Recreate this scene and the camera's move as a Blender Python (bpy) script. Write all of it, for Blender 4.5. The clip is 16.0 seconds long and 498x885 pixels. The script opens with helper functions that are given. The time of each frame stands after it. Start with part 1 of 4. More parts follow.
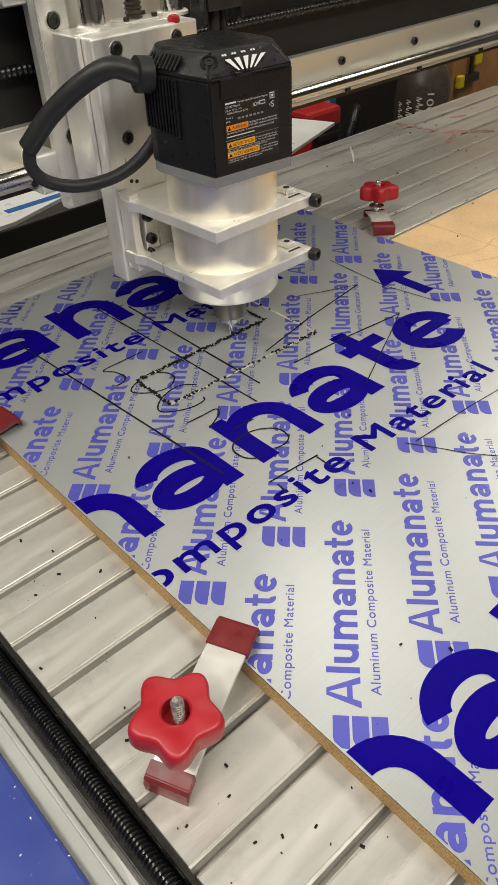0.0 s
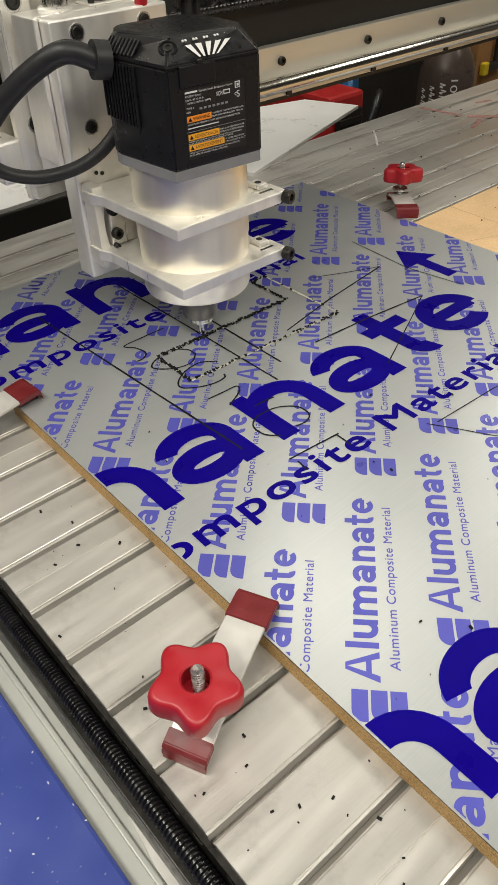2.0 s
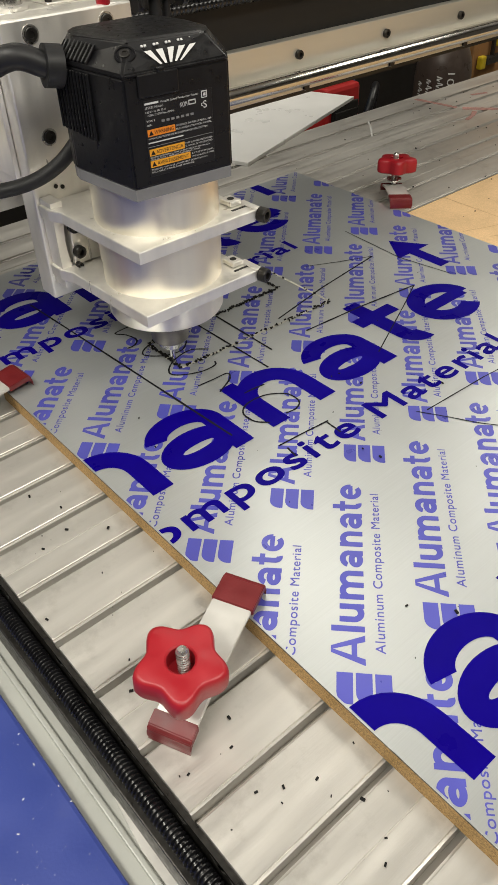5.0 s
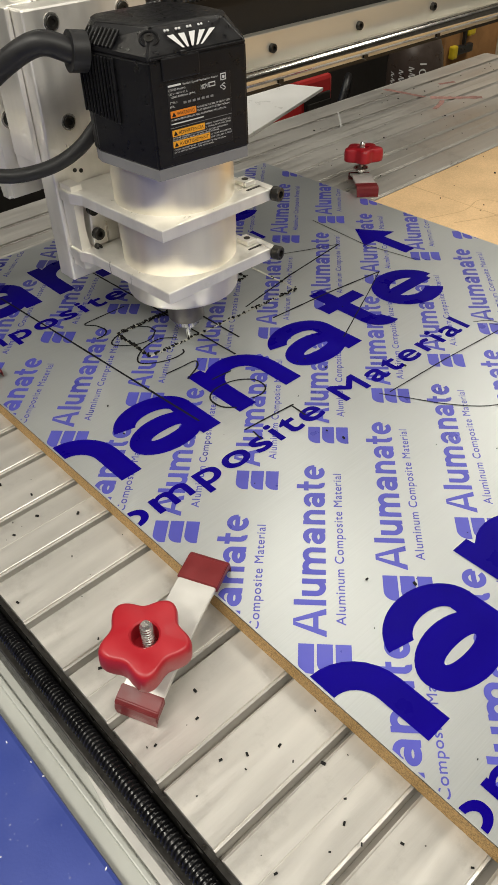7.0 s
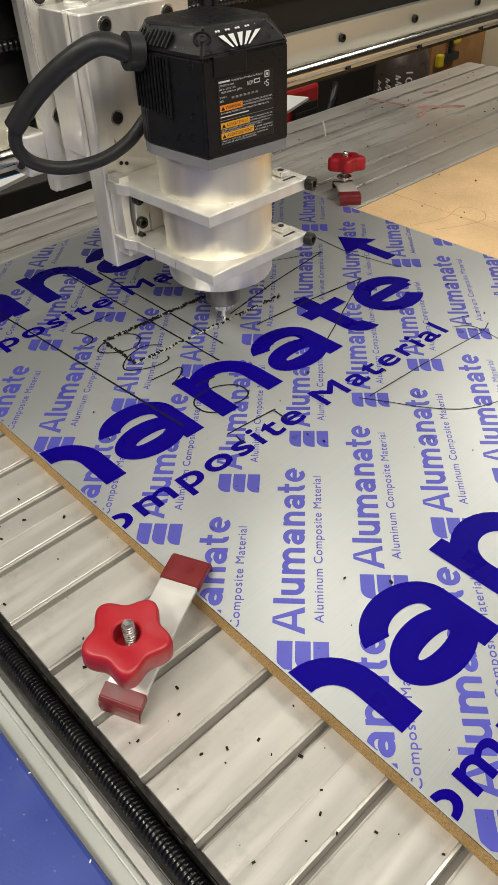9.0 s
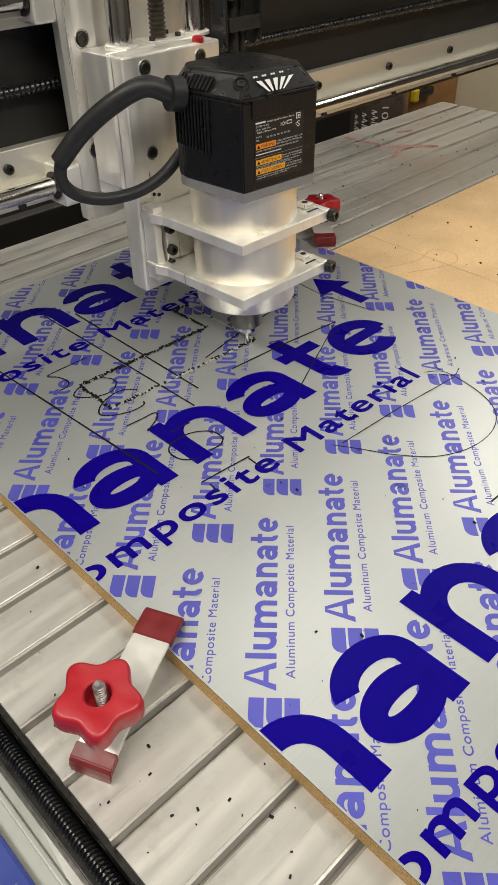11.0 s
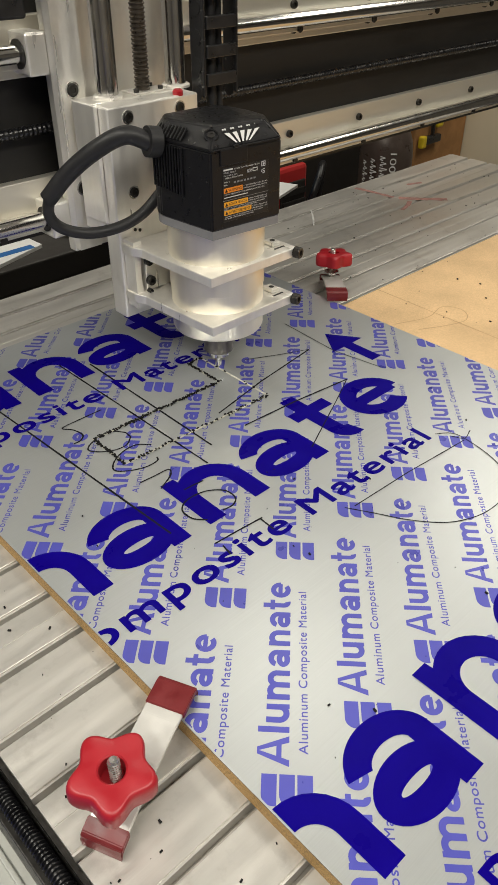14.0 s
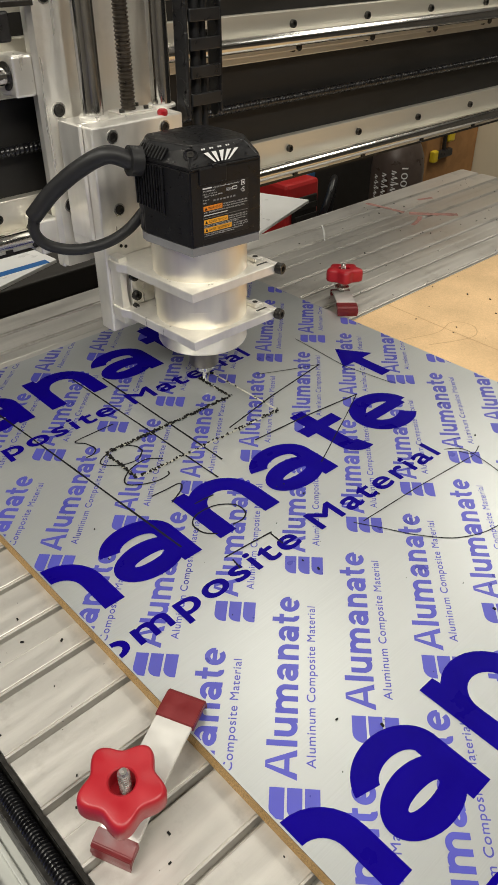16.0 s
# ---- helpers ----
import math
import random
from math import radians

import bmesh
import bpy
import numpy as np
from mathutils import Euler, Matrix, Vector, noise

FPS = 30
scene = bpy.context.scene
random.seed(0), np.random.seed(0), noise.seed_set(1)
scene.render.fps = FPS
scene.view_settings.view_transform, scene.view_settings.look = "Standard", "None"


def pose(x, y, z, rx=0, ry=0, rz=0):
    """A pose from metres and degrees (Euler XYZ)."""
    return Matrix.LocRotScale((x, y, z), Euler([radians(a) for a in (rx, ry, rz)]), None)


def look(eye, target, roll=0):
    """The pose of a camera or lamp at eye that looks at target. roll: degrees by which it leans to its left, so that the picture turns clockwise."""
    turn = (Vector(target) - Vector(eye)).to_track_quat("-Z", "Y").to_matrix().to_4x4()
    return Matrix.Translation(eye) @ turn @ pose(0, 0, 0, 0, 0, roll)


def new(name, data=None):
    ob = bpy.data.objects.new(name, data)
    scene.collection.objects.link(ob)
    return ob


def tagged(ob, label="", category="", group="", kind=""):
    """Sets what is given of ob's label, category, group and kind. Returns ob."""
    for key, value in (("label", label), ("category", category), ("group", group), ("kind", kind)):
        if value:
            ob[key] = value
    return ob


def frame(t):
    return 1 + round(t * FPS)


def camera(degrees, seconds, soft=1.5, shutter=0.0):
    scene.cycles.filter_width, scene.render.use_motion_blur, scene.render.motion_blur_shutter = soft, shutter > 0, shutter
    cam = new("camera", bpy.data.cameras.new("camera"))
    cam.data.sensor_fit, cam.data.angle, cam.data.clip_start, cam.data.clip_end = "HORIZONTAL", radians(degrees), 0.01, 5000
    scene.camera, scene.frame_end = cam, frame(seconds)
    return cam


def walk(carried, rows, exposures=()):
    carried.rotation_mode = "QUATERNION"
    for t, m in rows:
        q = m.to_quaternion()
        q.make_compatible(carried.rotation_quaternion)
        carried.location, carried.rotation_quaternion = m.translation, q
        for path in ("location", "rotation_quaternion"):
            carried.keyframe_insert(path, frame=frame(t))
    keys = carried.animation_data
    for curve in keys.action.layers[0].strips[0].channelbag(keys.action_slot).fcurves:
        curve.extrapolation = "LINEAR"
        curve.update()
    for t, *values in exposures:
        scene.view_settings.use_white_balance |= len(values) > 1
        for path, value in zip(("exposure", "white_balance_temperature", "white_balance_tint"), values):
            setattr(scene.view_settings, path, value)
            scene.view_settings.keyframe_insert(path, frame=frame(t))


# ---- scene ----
cam = camera(37.11, 16.0, 0.9)
PATH = [
    (0, (-0.1867, -0.2168, 0.4285), (0.7524, 0.8831, -0.7251), -3.01),
    (0.5, (-0.1878, -0.2188, 0.4290), (0.7538, 0.8821, -0.7217), -2.76),
    (1, (-0.1926, -0.2157, 0.4209), (0.7414, 0.8833, -0.7377), -2.42),
    (1.5, (-0.1949, -0.2177, 0.4180), (0.7218, 0.8832, -0.7526), -2.57),
    (2, (-0.1972, -0.2151, 0.4186), (0.7102, 0.8911, -0.7543), -2.42),
    (2.5, (-0.2012, -0.2156, 0.4212), (0.7043, 0.8938, -0.7501), -2.15),
    (3, (-0.2012, -0.2172, 0.4207), (0.7035, 0.8944, -0.7491), -2.17),
    (5.5, (-0.1955, -0.2263, 0.4122), (0.7159, 0.8609, -0.7751), -1.89),
    (6, (-0.1940, -0.2326, 0.4137), (0.7176, 0.8483, -0.7791), -2.39),
    (6.5, (-0.1888, -0.2412, 0.4136), (0.7306, 0.8294, -0.7827), -2.57),
    (7, (-0.1938, -0.2471, 0.4140), (0.7338, 0.8197, -0.7793), -2.35),
    (7.5, (-0.1950, -0.2586, 0.4134), (0.7373, 0.8077, -0.7767), -2.47),
    (8, (-0.1952, -0.2659, 0.4139), (0.7406, 0.7976, -0.7759), -2.52),
    (10.5, (-0.1867, -0.2602, 0.4407), (0.7928, 0.8029, -0.7138), -1.71),
    (11, (-0.1817, -0.2608, 0.4458), (0.8192, 0.7931, -0.6987), -1.24),
    (11.5, (-0.1751, -0.2588, 0.4527), (0.8456, 0.7832, -0.6853), -0.96),
    (12, (-0.1710, -0.2561, 0.4606), (0.8657, 0.7830, -0.6654), -0.61),
    (12.5, (-0.1746, -0.2495, 0.4644), (0.8671, 0.8001, -0.6472), -0.18),
    (13, (-0.1781, -0.2455, 0.4690), (0.8595, 0.8167, -0.6344), 0.08),
    (13.5, (-0.1803, -0.2434, 0.4712), (0.8531, 0.8319, -0.6235), 0.15),
    (14, (-0.1817, -0.2409, 0.4745), (0.8504, 0.8420, -0.6138), 0.22),
    (14.5, (-0.1838, -0.2375, 0.4769), (0.8450, 0.8543, -0.6056), 0.20),
    (15, (-0.1844, -0.2389, 0.4802), (0.8412, 0.8643, -0.5938), -0.04),
    (15.5, (-0.1842, -0.2418, 0.4820), (0.8401, 0.8686, -0.5858), -0.18),
    (16, (-0.1841, -0.2452, 0.4828), (0.8382, 0.8686, -0.5834), -0.16),
]
walk(cam, [(t, look(eye, target, roll)) for t, eye, target, roll in PATH])

# ---- light and exposure ----
world = bpy.data.worlds.new("workshop_world")
world.use_nodes = True
world.node_tree.nodes["Background"].inputs[0].default_value = (0.86, 0.93, 1.0, 1)
world.node_tree.nodes["Background"].inputs[1].default_value = 0.09
scene.world = world


def ceiling_lamp(x, y, z, sx, sy, watts, colour=(1.0, 0.955, 0.845)):
    data = bpy.data.lights.new("ceiling_lamp", "AREA")
    data.shape, data.size, data.size_y, data.energy, data.color = "RECTANGLE", sx, sy, watts, colour
    ob = new("ceiling_lamp", data)
    ob.location = (x, y, z)
    return ob


ceiling_lamp(1.1, 1.4, 1.8, 0.6, 1.8, 13)
ceiling_lamp(-1.1, 0.2, 1.8, 0.5, 1.8, 50)
ceiling_lamp(0.1, -1.3, 1.8, 1.9, 0.5, 50)
ceiling_lamp(2.5, 0.3, 1.8, 0.5, 1.8, 25)
scene.view_settings.exposure = 0.0


# ---- materials ----
def nodes_of(name):
    m = bpy.data.materials.new(name)
    m.use_nodes = True
    t = m.node_tree
    return m, t, t.nodes["Principled BSDF"], t.nodes, t.links


def surface(name, colour, rough=0.5, metal=0.0, vary=0.12, scale=40.0, bump=0.0, bump_scale=300.0, stretch=(1, 1, 1), spec=0.5, dirt=0.0, dirt_colour=(0.1, 0.09, 0.07), rough_vary=0.12, dirt_scale=9.0, coat=0.0, random_by=0.0):
    """A painted, cast or rolled surface: colour that drifts at two scales, dirt in patches, fine relief."""
    m, t, p, n, k = nodes_of(name)
    co = n.new("ShaderNodeTexCoord")
    mp = n.new("ShaderNodeMapping")
    mp.inputs["Scale"].default_value = stretch
    k.new(co.outputs["Object"], mp.inputs["Vector"])
    big = n.new("ShaderNodeTexNoise")
    big.inputs["Scale"].default_value, big.inputs["Detail"].default_value = scale * 0.15, 5
    fine = n.new("ShaderNodeTexNoise")
    fine.inputs["Scale"].default_value, fine.inputs["Detail"].default_value = scale, 6
    for b in (big, fine):
        k.new(mp.outputs[0], b.inputs["Vector"])
    mix = n.new("ShaderNodeMath")
    mix.operation = "ADD"
    k.new(big.outputs["Fac"], mix.inputs[0]), k.new(fine.outputs["Fac"], mix.inputs[1])
    ramp = n.new("ShaderNodeMapRange")
    ramp.inputs[1].default_value, ramp.inputs[2].default_value = 0.7, 1.3
    ramp.inputs[3].default_value, ramp.inputs[4].default_value = 1 - vary, 1 + vary
    k.new(mix.outputs[0], ramp.inputs[0])
    last = ramp.outputs[0]
    if random_by:
        info = n.new("ShaderNodeObjectInfo")
        rr = n.new("ShaderNodeMapRange")
        rr.inputs[3].default_value, rr.inputs[4].default_value = 1 - random_by, 1 + random_by
        k.new(info.outputs["Random"], rr.inputs[0])
        mul = n.new("ShaderNodeMath")
        mul.operation = "MULTIPLY"
        k.new(last, mul.inputs[0]), k.new(rr.outputs[0], mul.inputs[1])
        last = mul.outputs[0]
    tint = n.new("ShaderNodeVectorMath")
    tint.operation = "SCALE"
    tint.inputs[0].default_value = colour
    k.new(last, tint.inputs["Scale"])
    out = tint.outputs[0]
    if dirt:
        spots = n.new("ShaderNodeTexNoise")
        spots.inputs["Scale"].default_value, spots.inputs["Detail"].default_value, spots.inputs["Roughness"].default_value = dirt_scale, 8, 0.7
        k.new(co.outputs["Object"], spots.inputs["Vector"])
        cut = n.new("ShaderNodeMapRange")
        cut.inputs[1].default_value, cut.inputs[2].default_value, cut.inputs[4].default_value = 0.55, 0.78, dirt
        k.new(spots.outputs["Fac"], cut.inputs[0])
        mc = n.new("ShaderNodeMix")
        mc.data_type = "RGBA"
        mc.inputs["B"].default_value = (*dirt_colour, 1)
        k.new(cut.outputs[0], mc.inputs["Factor"]), k.new(out, mc.inputs["A"])
        out = mc.outputs["Result"]
    k.new(out, p.inputs["Base Color"])
    rg = n.new("ShaderNodeMapRange")
    rg.inputs[1].default_value, rg.inputs[2].default_value = 0.3, 0.7
    rg.inputs[3].default_value, rg.inputs[4].default_value = max(0.03, rough - rough_vary), min(1, rough + rough_vary)
    k.new(fine.outputs["Fac"], rg.inputs[0]), k.new(rg.outputs[0], p.inputs["Roughness"])
    p.inputs["Metallic"].default_value = metal
    p.inputs["Specular IOR Level"].default_value = spec
    p.inputs["Coat Weight"].default_value = coat
    if bump:
        nz = n.new("ShaderNodeTexNoise")
        nz.inputs["Scale"].default_value, nz.inputs["Detail"].default_value = bump_scale, 4
        k.new(mp.outputs[0], nz.inputs["Vector"])
        bp = n.new("ShaderNodeBump")
        bp.inputs["Strength"].default_value, bp.inputs["Distance"].default_value = bump, 0.001
        k.new(nz.outputs["Fac"], bp.inputs["Height"]), k.new(bp.outputs[0], p.inputs["Normal"])
    return m


ALU_PLANK = surface("extruded_aluminium", (0.62, 0.60, 0.56), 0.40, 0.6, 0.12, 60, 0.12, 500, (0.12, 1.6, 1), dirt=0.6, dirt_colour=(0.24, 0.22, 0.19), dirt_scale=13.0, random_by=0.04)
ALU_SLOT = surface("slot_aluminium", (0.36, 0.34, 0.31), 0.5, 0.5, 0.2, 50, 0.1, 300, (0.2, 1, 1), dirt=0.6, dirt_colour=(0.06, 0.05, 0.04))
ALU_MILLED = surface("milled_aluminium", (0.87, 0.85, 0.80), 0.38, 0.72, 0.08, 80, 0.05, 700, (1, 1, 0.12), dirt=0.25, dirt_colour=(0.42, 0.40, 0.36), dirt_scale=22.0)
ALU_CAST = surface("motor_sleeve_aluminium", (0.82, 0.775, 0.67), 0.42, 0.95, 0.10, 60, 0.05, 500, (1, 1, 0.08), dirt=0.30, dirt_colour=(0.35, 0.31, 0.25))
ALU_RAIL = surface("anodised_rail", (0.70, 0.67, 0.59), 0.40, 0.7, 0.06, 40, 0.02, 300, (0.1, 1, 1), rough_vary=0.04)
STEEL = surface("ground_steel_rod", (0.60, 0.59, 0.57), 0.16, 1.0, 0.04, 60, rough_vary=0.03)
DARK_STEEL = surface("black_oxide_steel", (0.035, 0.033, 0.03), 0.38, 0.6, 0.2, 200, 0.1, 800)
SCREW_STEEL = surface("zinc_screw", (0.62, 0.61, 0.58), 0.28, 0.9, 0.1, 200)
NUT_STEEL = surface("worn_nut_steel", (0.17, 0.155, 0.14), 0.4, 0.7, 0.2, 150)
LEAD = surface("oiled_lead_screw", (0.10, 0.085, 0.07), 0.35, 0.8, 0.25, 200)
BLACK_PLASTIC = surface("black_motor_plastic", (0.006, 0.006, 0.007), 0.36, 0.0, 0.15, 150, 0.10, 1600, spec=0.3)
GREY_PLASTIC = surface("grey_motor_band", (0.20, 0.20, 0.205), 0.45, 0.1, 0.08, 150, 0.1, 900)
RUBBER = surface("black_rubber_cord", (0.015, 0.015, 0.016), 0.5, 0.0, 0.15, 90, 0.05, 500, spec=0.35)
CHAIN = surface("black_chain_plastic", (0.014, 0.014, 0.015), 0.35, 0.0, 0.2, 80, 0.05, 500)
PANEL = surface("black_bellows_panel", (0.008, 0.007, 0.006), 0.6, 0.0, 0.25, 30, 0.08, 300, (0.3, 1, 1))
HOSE = surface("black_corrugated_hose", (0.006, 0.006, 0.007), 0.28, 0.0, 0.2, 100, spec=0.6)
RED = surface("red_knob_plastic", (0.34, 0.010, 0.018), 0.40, 0.0, 0.10, 60, 0.05, 900, dirt=0.25, dirt_colour=(0.2, 0.02, 0.02))
RED_DIP = surface("dark_red_dipped_vinyl", (0.135, 0.010, 0.012), 0.42, 0.0, 0.2, 70, 0.15, 250, dirt=0.3, dirt_colour=(0.07, 0.02, 0.02))
CLAMP_BAR = surface("scuffed_clamp_steel", (0.60, 0.59, 0.56), 0.45, 0.35, 0.1, 60, 0.05, 400, dirt=0.3, dirt_colour=(0.3, 0.28, 0.25))
BLUE_INK = surface("dark_blue_ink", (0.004, 0.0004, 0.165), 0.35, 0.0, 0.15, 25, spec=0.05)
PALE_INK = surface("pale_blue_ink", (0.075, 0.078, 0.40), 0.36, 0.2, 0.14, 25, spec=0.5)
MARKER = surface("black_marker_ink", (0.008, 0.008, 0.010), 0.6, 0.0, 0.2, 80, spec=0.15)
SWARF = surface("black_swarf", (0.007, 0.007, 0.007), 0.6, 0.0, 0.4, 300, spec=0.2)
CUT = surface("bright_cut_groove", (0.50, 0.49, 0.42), 0.6, 0.0, 0.35, 400, 0.3, 900)
BLUE_PAINT = surface("blue_machine_paint", (0.030, 0.050, 0.235), 0.45, 0.0, 0.12, 20, 0.08, 500, dirt=0.18, dirt_colour=(0.16, 0.17, 0.3))
GREY_PAINT = surface("grey_green_channel", (0.42, 0.43, 0.40), 0.45, 0.25, 0.12, 25, 0.08, 300, (1, 0.3, 1), dirt=0.4, dirt_colour=(0.12, 0.11, 0.1))
WHITE_CHIP = surface("white_chip", (0.8, 0.8, 0.78), 0.5)
WHITE_PANEL = surface("white_plastic_panel", (0.90, 0.90, 0.88), 0.35, 0.0, 0.03, 20, dirt=0.08, dirt_colour=(0.5, 0.5, 0.48))
RED_METAL = surface("red_machine_box_paint", (0.42, 0.02, 0.02), 0.4, 0.0, 0.12, 30)
BLUE_TAPE = surface("blue_tape", (0.02, 0.14, 0.42), 0.5)
BOTTLE = surface("brown_gas_cylinder_paint", (0.075, 0.055, 0.045), 0.35, 0.1, 0.2, 25, 0.06, 200, dirt=0.3, dirt_colour=(0.2, 0.17, 0.15))
CHALK = surface("white_paint_marker", (0.75, 0.75, 0.72), 0.6)
YELLOW = surface("yellow_clamp_plastic", (0.62, 0.45, 0.02), 0.4)
WALL = surface("cream_wall_paint", (0.70, 0.63, 0.47), 0.7, 0.0, 0.05, 6, 0.05, 200)
SHOP_WALL = surface("dark_reflected_wall", (0.20, 0.185, 0.165), 0.8, 0.0, 0.25, 3)
CEIL = surface("grey_white_ceiling", (0.78, 0.78, 0.76), 0.8, 0.0, 0.05, 5)
FLOOR = surface("dark_concrete_floor", (0.10, 0.095, 0.09), 0.7, 0.0, 0.2, 10, 0.1, 80)
DARK_SHELF = surface("dark_bench_and_shaded_shelving", (0.03, 0.026, 0.022), 0.6, 0.0, 0.2, 20)
LABEL_WHITE = surface("white_label_print", (0.62, 0.62, 0.62), 0.5)
LABEL_ORANGE = surface("orange_label_print", (0.85, 0.26, 0.015), 0.45)
LABEL_AMBER = surface("amber_label_print", (0.85, 0.38, 0.02), 0.45)


def film_material():
    """Protective film over brushed aluminium: fine brush lines along the sheet, soft gloss."""
    m, t, p, n, k = nodes_of("silver_protective_film")
    co = n.new("ShaderNodeTexCoord")
    mp = n.new("ShaderNodeMapping")
    mp.inputs["Scale"].default_value = (3, 420, 1)
    mp.inputs["Rotation"].default_value = (0, 0, 0.02)
    k.new(co.outputs["Object"], mp.inputs["Vector"])
    brush = n.new("ShaderNodeTexNoise")
    brush.inputs["Scale"].default_value, brush.inputs["Detail"].default_value = 3.0, 5
    k.new(mp.outputs[0], brush.inputs["Vector"])
    cloud = n.new("ShaderNodeTexNoise")
    cloud.inputs["Scale"].default_value, cloud.inputs["Detail"].default_value = 7.0, 5
    k.new(co.outputs["Object"], cloud.inputs["Vector"])
    add = n.new("ShaderNodeMath")
    add.operation = "ADD"
    k.new(brush.outputs["Fac"], add.inputs[0]), k.new(cloud.outputs["Fac"], add.inputs[1])
    mr = n.new("ShaderNodeMapRange")
    mr.inputs[1].default_value, mr.inputs[2].default_value, mr.inputs[3].default_value, mr.inputs[4].default_value = 0.6, 1.4, 0.93, 1.07
    k.new(add.outputs[0], mr.inputs[0])
    sc = n.new("ShaderNodeVectorMath")
    sc.operation = "SCALE"
    sc.inputs[0].default_value = (0.490, 0.512, 0.512)
    k.new(mr.outputs[0], sc.inputs["Scale"]), k.new(sc.outputs[0], p.inputs["Base Color"])
    p.inputs["Metallic"].default_value = 0.6
    rr = n.new("ShaderNodeMapRange")
    rr.inputs[3].default_value, rr.inputs[4].default_value = 0.27, 0.40
    k.new(cloud.outputs["Fac"], rr.inputs[0]), k.new(rr.outputs[0], p.inputs["Roughness"])
    wave = n.new("ShaderNodeTexNoise")
    wave.inputs["Scale"].default_value, wave.inputs["Detail"].default_value = 55.0, 3
    k.new(co.outputs["Object"], wave.inputs["Vector"])
    hs = n.new("ShaderNodeMath")
    hs.operation = "ADD"
    k.new(brush.outputs["Fac"], hs.inputs[0]), k.new(wave.outputs["Fac"], hs.inputs[1])
    bp = n.new("ShaderNodeBump")
    bp.inputs["Strength"].default_value, bp.inputs["Distance"].default_value = 0.13, 0.0006
    k.new(hs.outputs[0], bp.inputs["Height"]), k.new(bp.outputs[0], p.inputs["Normal"])
    return m


def board_material(name, colour, speck, scale=420.0):
    """Pressed fibre or particle board: coloured chips on a tan ground."""
    m, t, p, n, k = nodes_of(name)
    co = n.new("ShaderNodeTexCoord")
    vo = n.new("ShaderNodeTexVoronoi")
    vo.inputs["Scale"].default_value = scale
    k.new(co.outputs["Object"], vo.inputs["Vector"])
    nz = n.new("ShaderNodeTexNoise")
    nz.inputs["Scale"].default_value, nz.inputs["Detail"].default_value = 14, 7
    k.new(co.outputs["Object"], nz.inputs["Vector"])
    sep = n.new("ShaderNodeSeparateColor")
    k.new(vo.outputs["Color"], sep.inputs[0])
    mr = n.new("ShaderNodeMapRange")
    mr.inputs[3].default_value, mr.inputs[4].default_value = 1 - speck, 1 + speck * 0.6
    k.new(sep.outputs[0], mr.inputs[0])
    mr2 = n.new("ShaderNodeMapRange")
    mr2.inputs[1].default_value, mr2.inputs[2].default_value, mr2.inputs[3].default_value, mr2.inputs[4].default_value = 0.3, 0.7, 0.88, 1.1
    k.new(nz.outputs["Fac"], mr2.inputs[0])
    mul = n.new("ShaderNodeMath")
    mul.operation = "MULTIPLY"
    k.new(mr.outputs[0], mul.inputs[0]), k.new(mr2.outputs[0], mul.inputs[1])
    sc = n.new("ShaderNodeVectorMath")
    sc.operation = "SCALE"
    sc.inputs[0].default_value = colour
    k.new(mul.outputs[0], sc.inputs["Scale"]), k.new(sc.outputs[0], p.inputs["Base Color"])
    p.inputs["Roughness"].default_value = 0.75
    bp = n.new("ShaderNodeBump")
    bp.inputs["Strength"].default_value, bp.inputs["Distance"].default_value = 0.15, 0.0006
    k.new(mr.outputs[0], bp.inputs["Height"]), k.new(bp.outputs[0], p.inputs["Normal"])
    return m


FILM = film_material()
MDF_TOP = board_material("tan_fibreboard_face", (0.66, 0.45, 0.24), 0.10, 700)
MDF_EDGE = board_material("brown_particle_edge", (0.40, 0.25, 0.095), 0.42, 1100)
WOOD = board_material("orange_brown_wood", (0.34, 0.17, 0.06), 0.10, 30)


# ---- mesh helpers ----
def part(name, bm, material, parent=None, label="", smooth=False):
    """Links a bmesh as one mesh object under a thing or a part."""
    me = bpy.data.meshes.new(name)
    bmesh.ops.recalc_face_normals(bm, faces=bm.faces)
    bm.to_mesh(me)
    bm.free()
    me.materials.append(material)
    if smooth:
        for f in me.polygons:
            f.use_smooth = True
        me.set_sharp_from_angle(angle=radians(35))
    ob = new(name, me)
    if parent:
        ob.parent = parent
    if label:
        tagged(ob, label)
    return ob


def thing(name, label, category, group="", kind="", at=(0, 0, 0), turn=0.0):
    ob = new(name)
    ob.empty_display_size = 0.02
    ob.location, ob.rotation_euler = at, (0, 0, radians(turn))
    return tagged(ob, label, category, group, kind)


def box(x0, x1, y0, y1, z0, z1, bevel=0.0, seg=2, bm=None, m=None):
    own = bm or bmesh.new()
    g = bmesh.ops.create_cube(own, size=1)["verts"]
    bmesh.ops.scale(own, vec=(x1 - x0, y1 - y0, z1 - z0), verts=g)
    bmesh.ops.translate(own, vec=((x0 + x1) / 2, (y0 + y1) / 2, (z0 + z1) / 2), verts=g)
    if bevel:
        ed = list({e for v in g for e in v.link_edges})
        g = list({v for f in bmesh.ops.bevel(own, geom=ed, offset=bevel, segments=seg, affect="EDGES", profile=0.5)["faces"] for v in f.verts} | {v for v in g if v.is_valid})
    if m:
        bmesh.ops.transform(own, matrix=m, verts=[v for v in g if v.is_valid])
    return own


